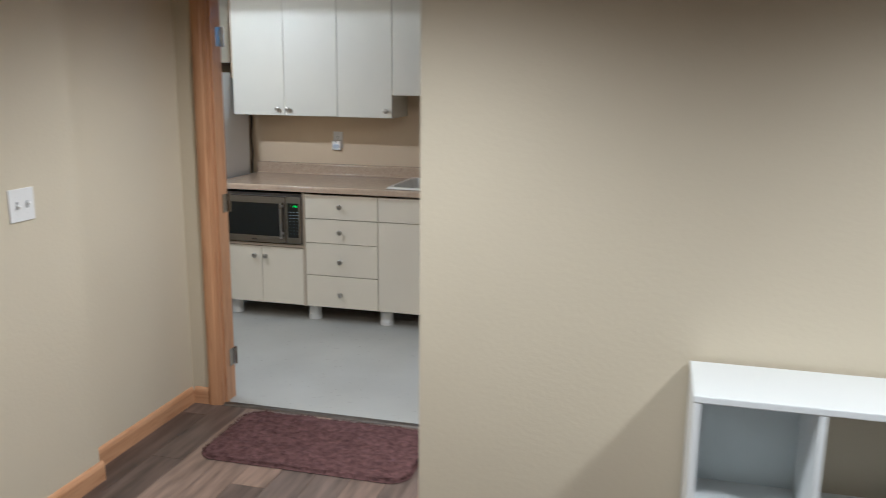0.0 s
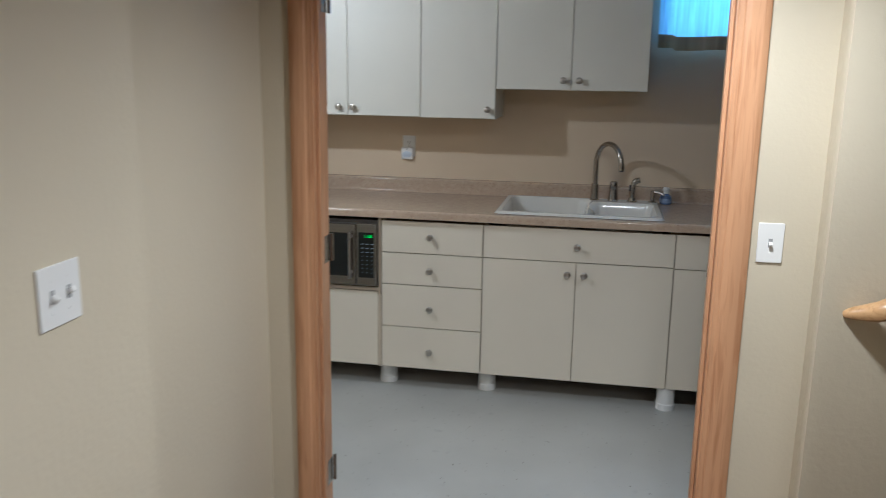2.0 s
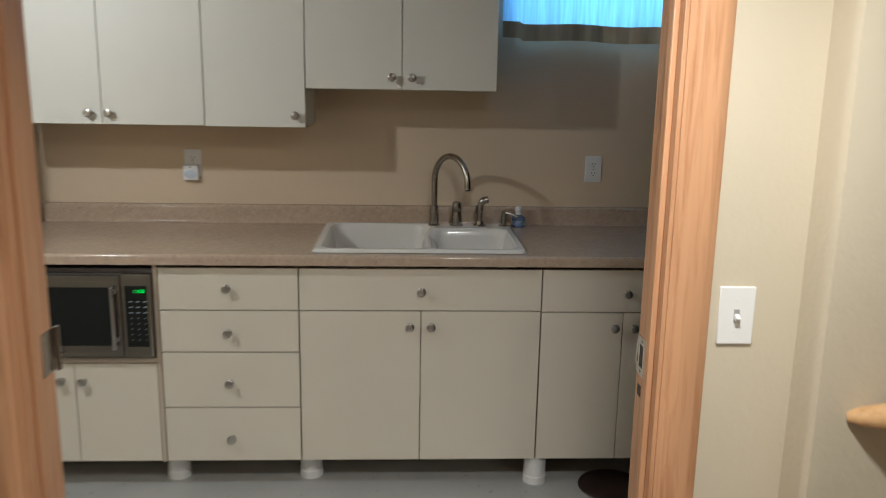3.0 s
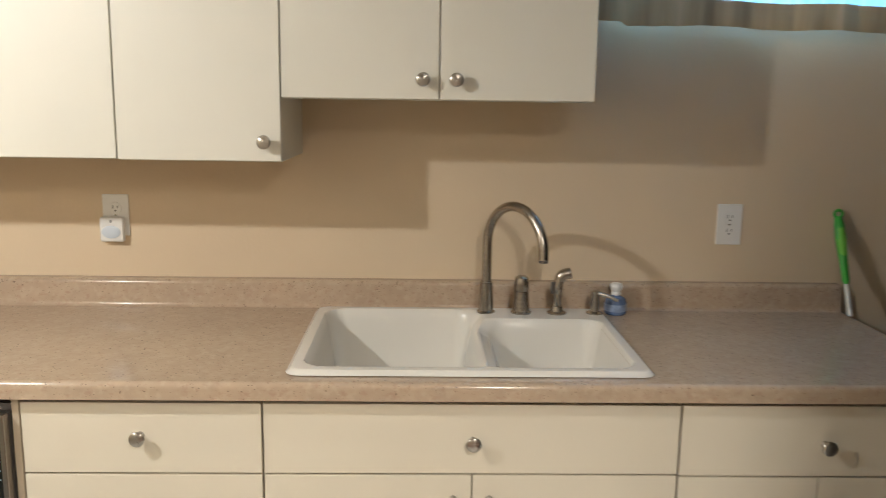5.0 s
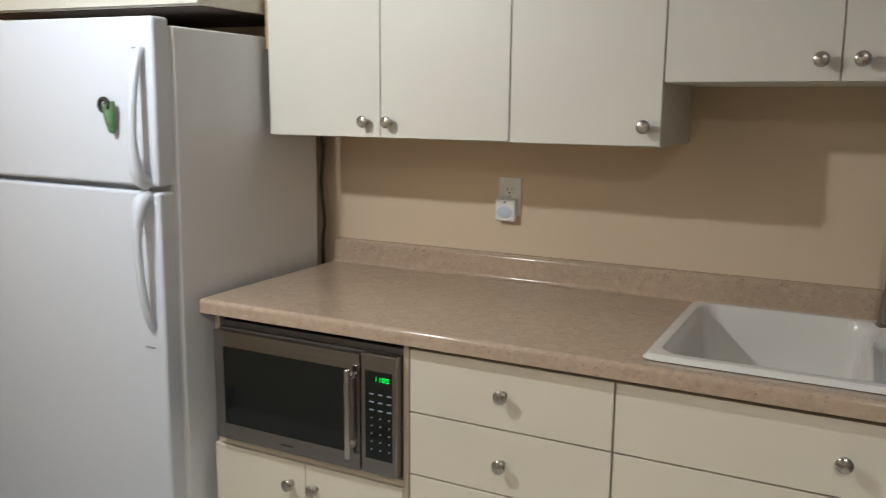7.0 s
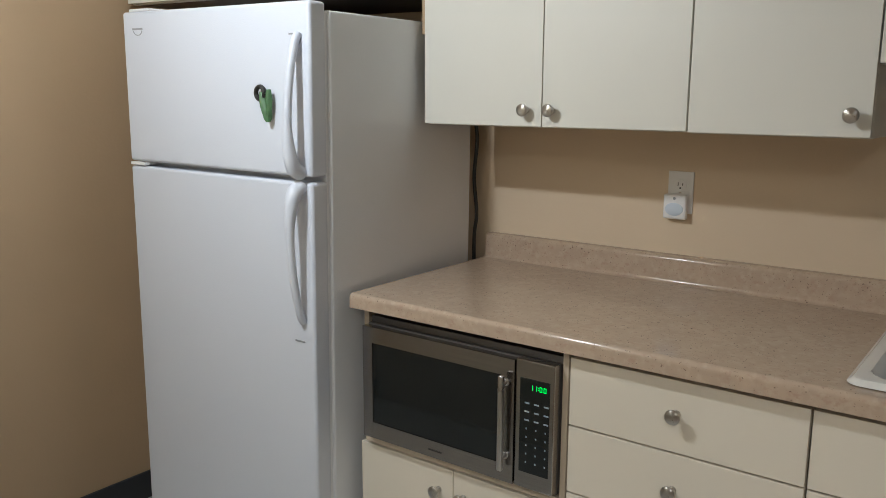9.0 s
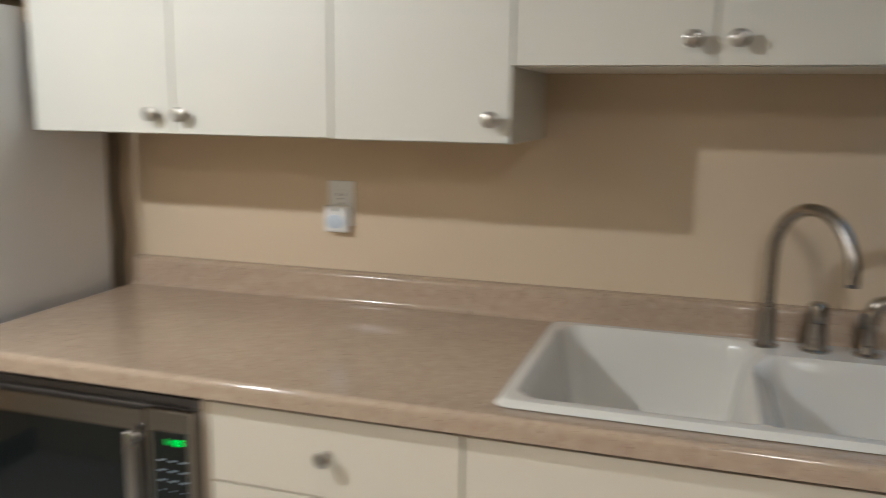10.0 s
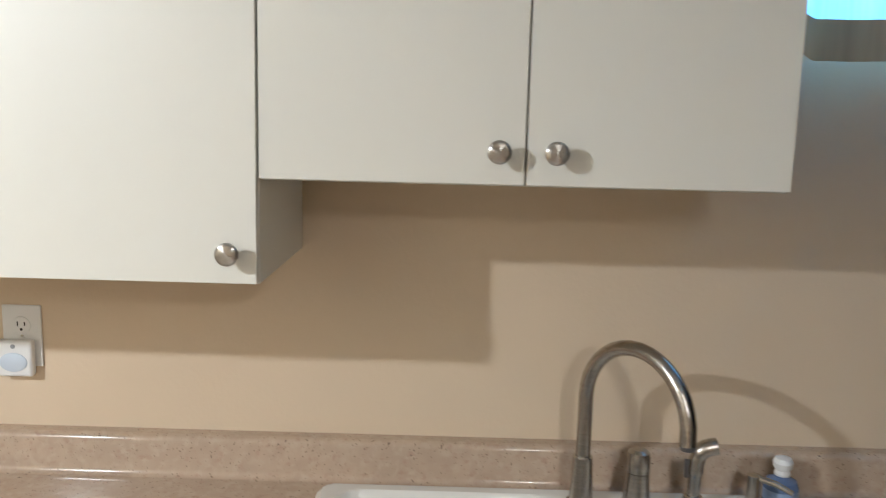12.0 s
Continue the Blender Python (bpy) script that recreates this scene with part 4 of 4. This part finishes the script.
cu = thing("window_curtain", (-0.41, 7.06, 1.69), "pale blue sheer valance with tan hem band", "curtain")


def valance(spread, t):
    out = []
    for i in range(241):
        x = -0.905 + 1.005 * i / 240
        fold = 0.010 * math.sin(x * 21 + 1.6 * math.sin(x * 7)) + 0.003 * math.sin(x * 67 + 2)
        out.append((x, 7.034 + fold * (0.6 + 0.6 * t)))
    return out


def valance_piece(z0, z1, rows, t0, t1):
    b = bmesh.new()
    grid = []
    for k in range(rows + 1):
        s = k / rows
        z = z1 + (z0 - z1) * s
        sag = (t0 + (t1 - t0) * s)
        grid.append([b.verts.new((x, y, z + sag * (0.004 * math.sin(x * 8.0 + 0.6) + 0.003 * math.sin(x * 19) + 0.012 * ease((-0.815 - x) / 0.02) - 0.004 * ease((x + 0.30) / 0.3)))) for x, y in valance(1, t0 + (t1 - t0) * s)])
    for a, c2 in zip(grid, grid[1:]):
        for i in range(len(a) - 1):
            b.faces.new((a[i], a[i + 1], c2[i + 1], c2[i]))
    return b


part("sheer", valance_piece(1.768, 2.125, 14, 0, 0.85), BLUECLOTH, cu, "sheer pale blue cloth")
part("hem_band", valance_piece(1.700, 1.768, 4, 0.85, 1.0), TANCLOTH, cu, "tan hem band")
part("rod", tube([(-0.94, 7.037, 2.128), (0.10, 7.037, 2.128)], 0.008, 10), WHITEPLASTIC, cu)

# ---- black curtain along the end wall ----
bc = thing("black_curtain", (0.13, 6.2, 0.02), "floor-length navy-black curtain hanging in folds", "curtain")


def drape(spread, t):
    out = []
    for i in range(261):
        s = i / 260
        y = 7.06 - 1.75 * s
        f1 = math.sin(s * 62 + 1.6 * math.sin(s * 11)) * 0.022 + math.sin(s * 131) * 0.007
        out.append((0.150 - 0.055 * t + f1 * (0.7 + 0.5 * t) * min(1, 0.3 + 6 * s) + 0.006 * math.sin(9 * s + 3 * t), y))
    return out


part("cloth", curved_cloth(drape, 0.02, 2.12, 24), BLACKCLOTH, bc)
part("lining_edge", curved_cloth(lambda s, t: [(x, y) for x, y in ((0.112 - 0.030 * t + 0.003 * math.sin(17 * t), 7.078), (0.168 - 0.055 * t + 0.003 * math.sin(23 * t), 7.068))], 0.02, 2.12, 30), HEM, bc, "beige lining edge")
part("rod", tube([(0.125, 5.25, 2.135), (0.125, 7.095, 2.135)], 0.010, 10), BLACKPLASTIC, bc)

# ---- white cube shelf ----
sh = thing("cube_shelf", (0.60, 3.66, 0), "white laminate cube shelf against tan wall", "shelf")
SY, SB = 3.523, 3.786
part("top_board", box(0.136, 1.056, SY, SB, 0.862, 0.881, 0.003), SHELFWHITE, sh)
part("bottom_board", box(0.136, 1.056, SY, SB, 0.0, 0.022, 0.002), SHELFWHITE, sh)
for x in (0.138, 1.036):
    part("side_panel", box(x, x + 0.018, SY + 0.002, SB, 0.022, 0.862, 0.002), SHELFWHITE, sh)
for x in (0.425, 0.730):
    part("divider", box(x, x + 0.016, SY + 0.002, SB, 0.022, 0.862, 0.002), SHELFWHITE, sh)
for x0, x1 in ((0.156, 0.425), (0.441, 0.730), (0.746, 1.036)):
    for z in (0.258, 0.526):
        part("shelf_board", box(x0, x1, SY + 0.002, SB, z, z + 0.016, 0.0015), SHELFWHITE, sh)
for z0, z1 in ((0.022, 0.258), (0.274, 0.526), (0.542, 0.862)):
    part("back_panel", box(0.156, 0.425, SB - 0.006, SB - 0.002, z0, z1), SHELFBACK, sh)

# ---- door mat, floor lid ----
rug = thing("bath_mat", (-1.38, 4.745, 0), "maroon shaggy bath mat before the doorway", "rug")
RX0, RX1, RY0, RY1 = -1.850, -0.888, 4.478, 4.995
bm = bmesh.new()
gx, gy = 120, 60
grid = []
for j in range(gy + 1):
    row = []
    for i in range(gx + 1):
        x, y = RX0 + (RX1 - RX0) * i / gx, RY0 + (RY1 - RY0) * j / gy
        d = rounded(x, y, RX0, RX1, RY0, RY1, 0.09)
        if d > 0:
            cx, cy = min(max(x, RX0 + 0.09), RX1 - 0.09), min(max(y, RY0 + 0.09), RY1 - 0.09)
            k = Vector((x - cx, y - cy))
            k *= 0.09 / k.length
            x, y, d = cx + k.x, cy + k.y, 0
        row.append(bm.verts.new((x, y, 0.003 + 0.014 * ease(-d / 0.02) + 0.009 * noise.noise((x * 20, y * 20, 1)) * ease(-d / 0.03))))
    grid.append(row)
for j in range(gy):
    for i in range(gx):
        bm.faces.new((grid[j][i], grid[j][i + 1], grid[j + 1][i + 1], grid[j + 1][i]))
bmesh.ops.remove_doubles(bm, verts=bm.verts, dist=0.0002)
part("backing", bm, RUGMAT, rug)
bm = bmesh.new()
for _ in range(16000):
    x, y = random.uniform(RX0, RX1), random.uniform(RY0, RY1)
    if rounded(x, y, RX0, RX1, RY0, RY1, 0.09) > -0.004:
        continue
    a, w = random.uniform(0, 6.3), random.uniform(0.0015, 0.003)
    p = Vector((x, y, 0.010 + 0.009 * noise.noise((x * 20, y * 20, 1))))
    u1 = Vector((math.cos(a), math.sin(a), 0)) * w
    lean = noise.noise_vector((x * 22, y * 22, 3)) * 0.016 + Vector((random.uniform(-1, 1), random.uniform(-1, 1), 0)) * 0.005
    bm.faces.new([bm.verts.new(p - u1), bm.verts.new(p + u1), bm.verts.new(p + Vector((lean.x, lean.y, 0.009 + random.uniform(0, 0.003))))])
part("shag", bm, RUGMAT, rug, "shaggy maroon pile", smooth=False)

solid("floor_drain_lid", lathe(((0.0, 0.010), (0.08, 0.011), (0.118, 0.010), (0.129, 0.006), (0.132, 0.0))[::-1], (-0.487, 6.455, 0.0), "z", 40), DARKBROWN, "dark brown round lid on concrete floor", "drain lid")

# ---- lamps ----
LX, LY, LZ = KITCHEN_LAMP[0], KITCHEN_LAMP[1], KITCHEN_LAMP[2] + 0.186
lamp = thing("ceiling_lamp", (LX, LY, KC), "white enamel reflector ceiling lamp, bulb lit", "ceiling lamp")
part("holder", lathe(((0.024, -0.09), (0.026, -0.055), (0.032, -0.046), (0.058, -0.018), (0.060, 0.0)), (LX, LY, KC), "z", 24), CERAMIC, lamp)
part("shade", lathe(((0.125, -0.160), (0.110, -0.142), (0.060, -0.115), (0.024, -0.105), (0.028, -0.112), (0.058, -0.122), (0.106, -0.152), (0.121, -0.170)), (LX, LY, LZ), "z", 32), CERAMIC, lamp)
part("bulb", lathe(((0.0, -0.190), (0.016, -0.187), (0.024, -0.172), (0.024, -0.158), (0.016, -0.140), (0.012, -0.121)), (LX, LY, LZ), "z", 20), BULB, lamp, "lit frosted bulb").visible_shadow = False
for lamp_name, x, y, watts, cone in DOWNLIGHTS:
    dl = thing("recessed_downlight", (x, y, RC), "round white recessed ceiling downlight", "ceiling lamp", "downlights")
    part("trim_ring", lathe(((0.060, 0.0), (0.062, -0.006), (0.085, -0.004), (0.088, 0.0)), (x, y, RC), "z", 32), WHITEPLASTIC, dl)
    part("lens", lathe(((0.0, -0.003), (0.060, -0.003), (0.060, 0.0)), (x, y, RC), "z", 32), LENSLIT, dl)

# ---- floor planks ----
PW, PL = 0.152, 1.22


def plank_mesh(length):
    b = box(0.0006, PW - 0.0006, 0.0006, length - 0.0006, -0.006, 0.0, 0.0008, 1)
    me = bpy.data.meshes.new("plank")
    bmesh.ops.recalc_face_normals(b, faces=b.faces)
    b.to_mesh(me)
    b.free()
    me.materials.append(PLANK)
    return me


PLANKS = {}
col = 0
x = -2.19
while x < 2.88:
    y = -1.2 - (0.37 * col % 1.0) * PL
    while y < 5.03:
        a, e = max(y, -1.2), min(y + PL, 5.03)
        key = round(e - a, 3)
        if key > 0.02 and not (x > -0.5 and y > 3.9):
            PLANKS.setdefault(key, None)
            PLANKS[key] = PLANKS[key] or plank_mesh(key)
            pk = new("plank", PLANKS[key])
            pk.parent = floor
            pk.location = Vector((x, a, 0.0)) - ORIGIN[floor.name]
        y += PL
    x += PW
    col += 1
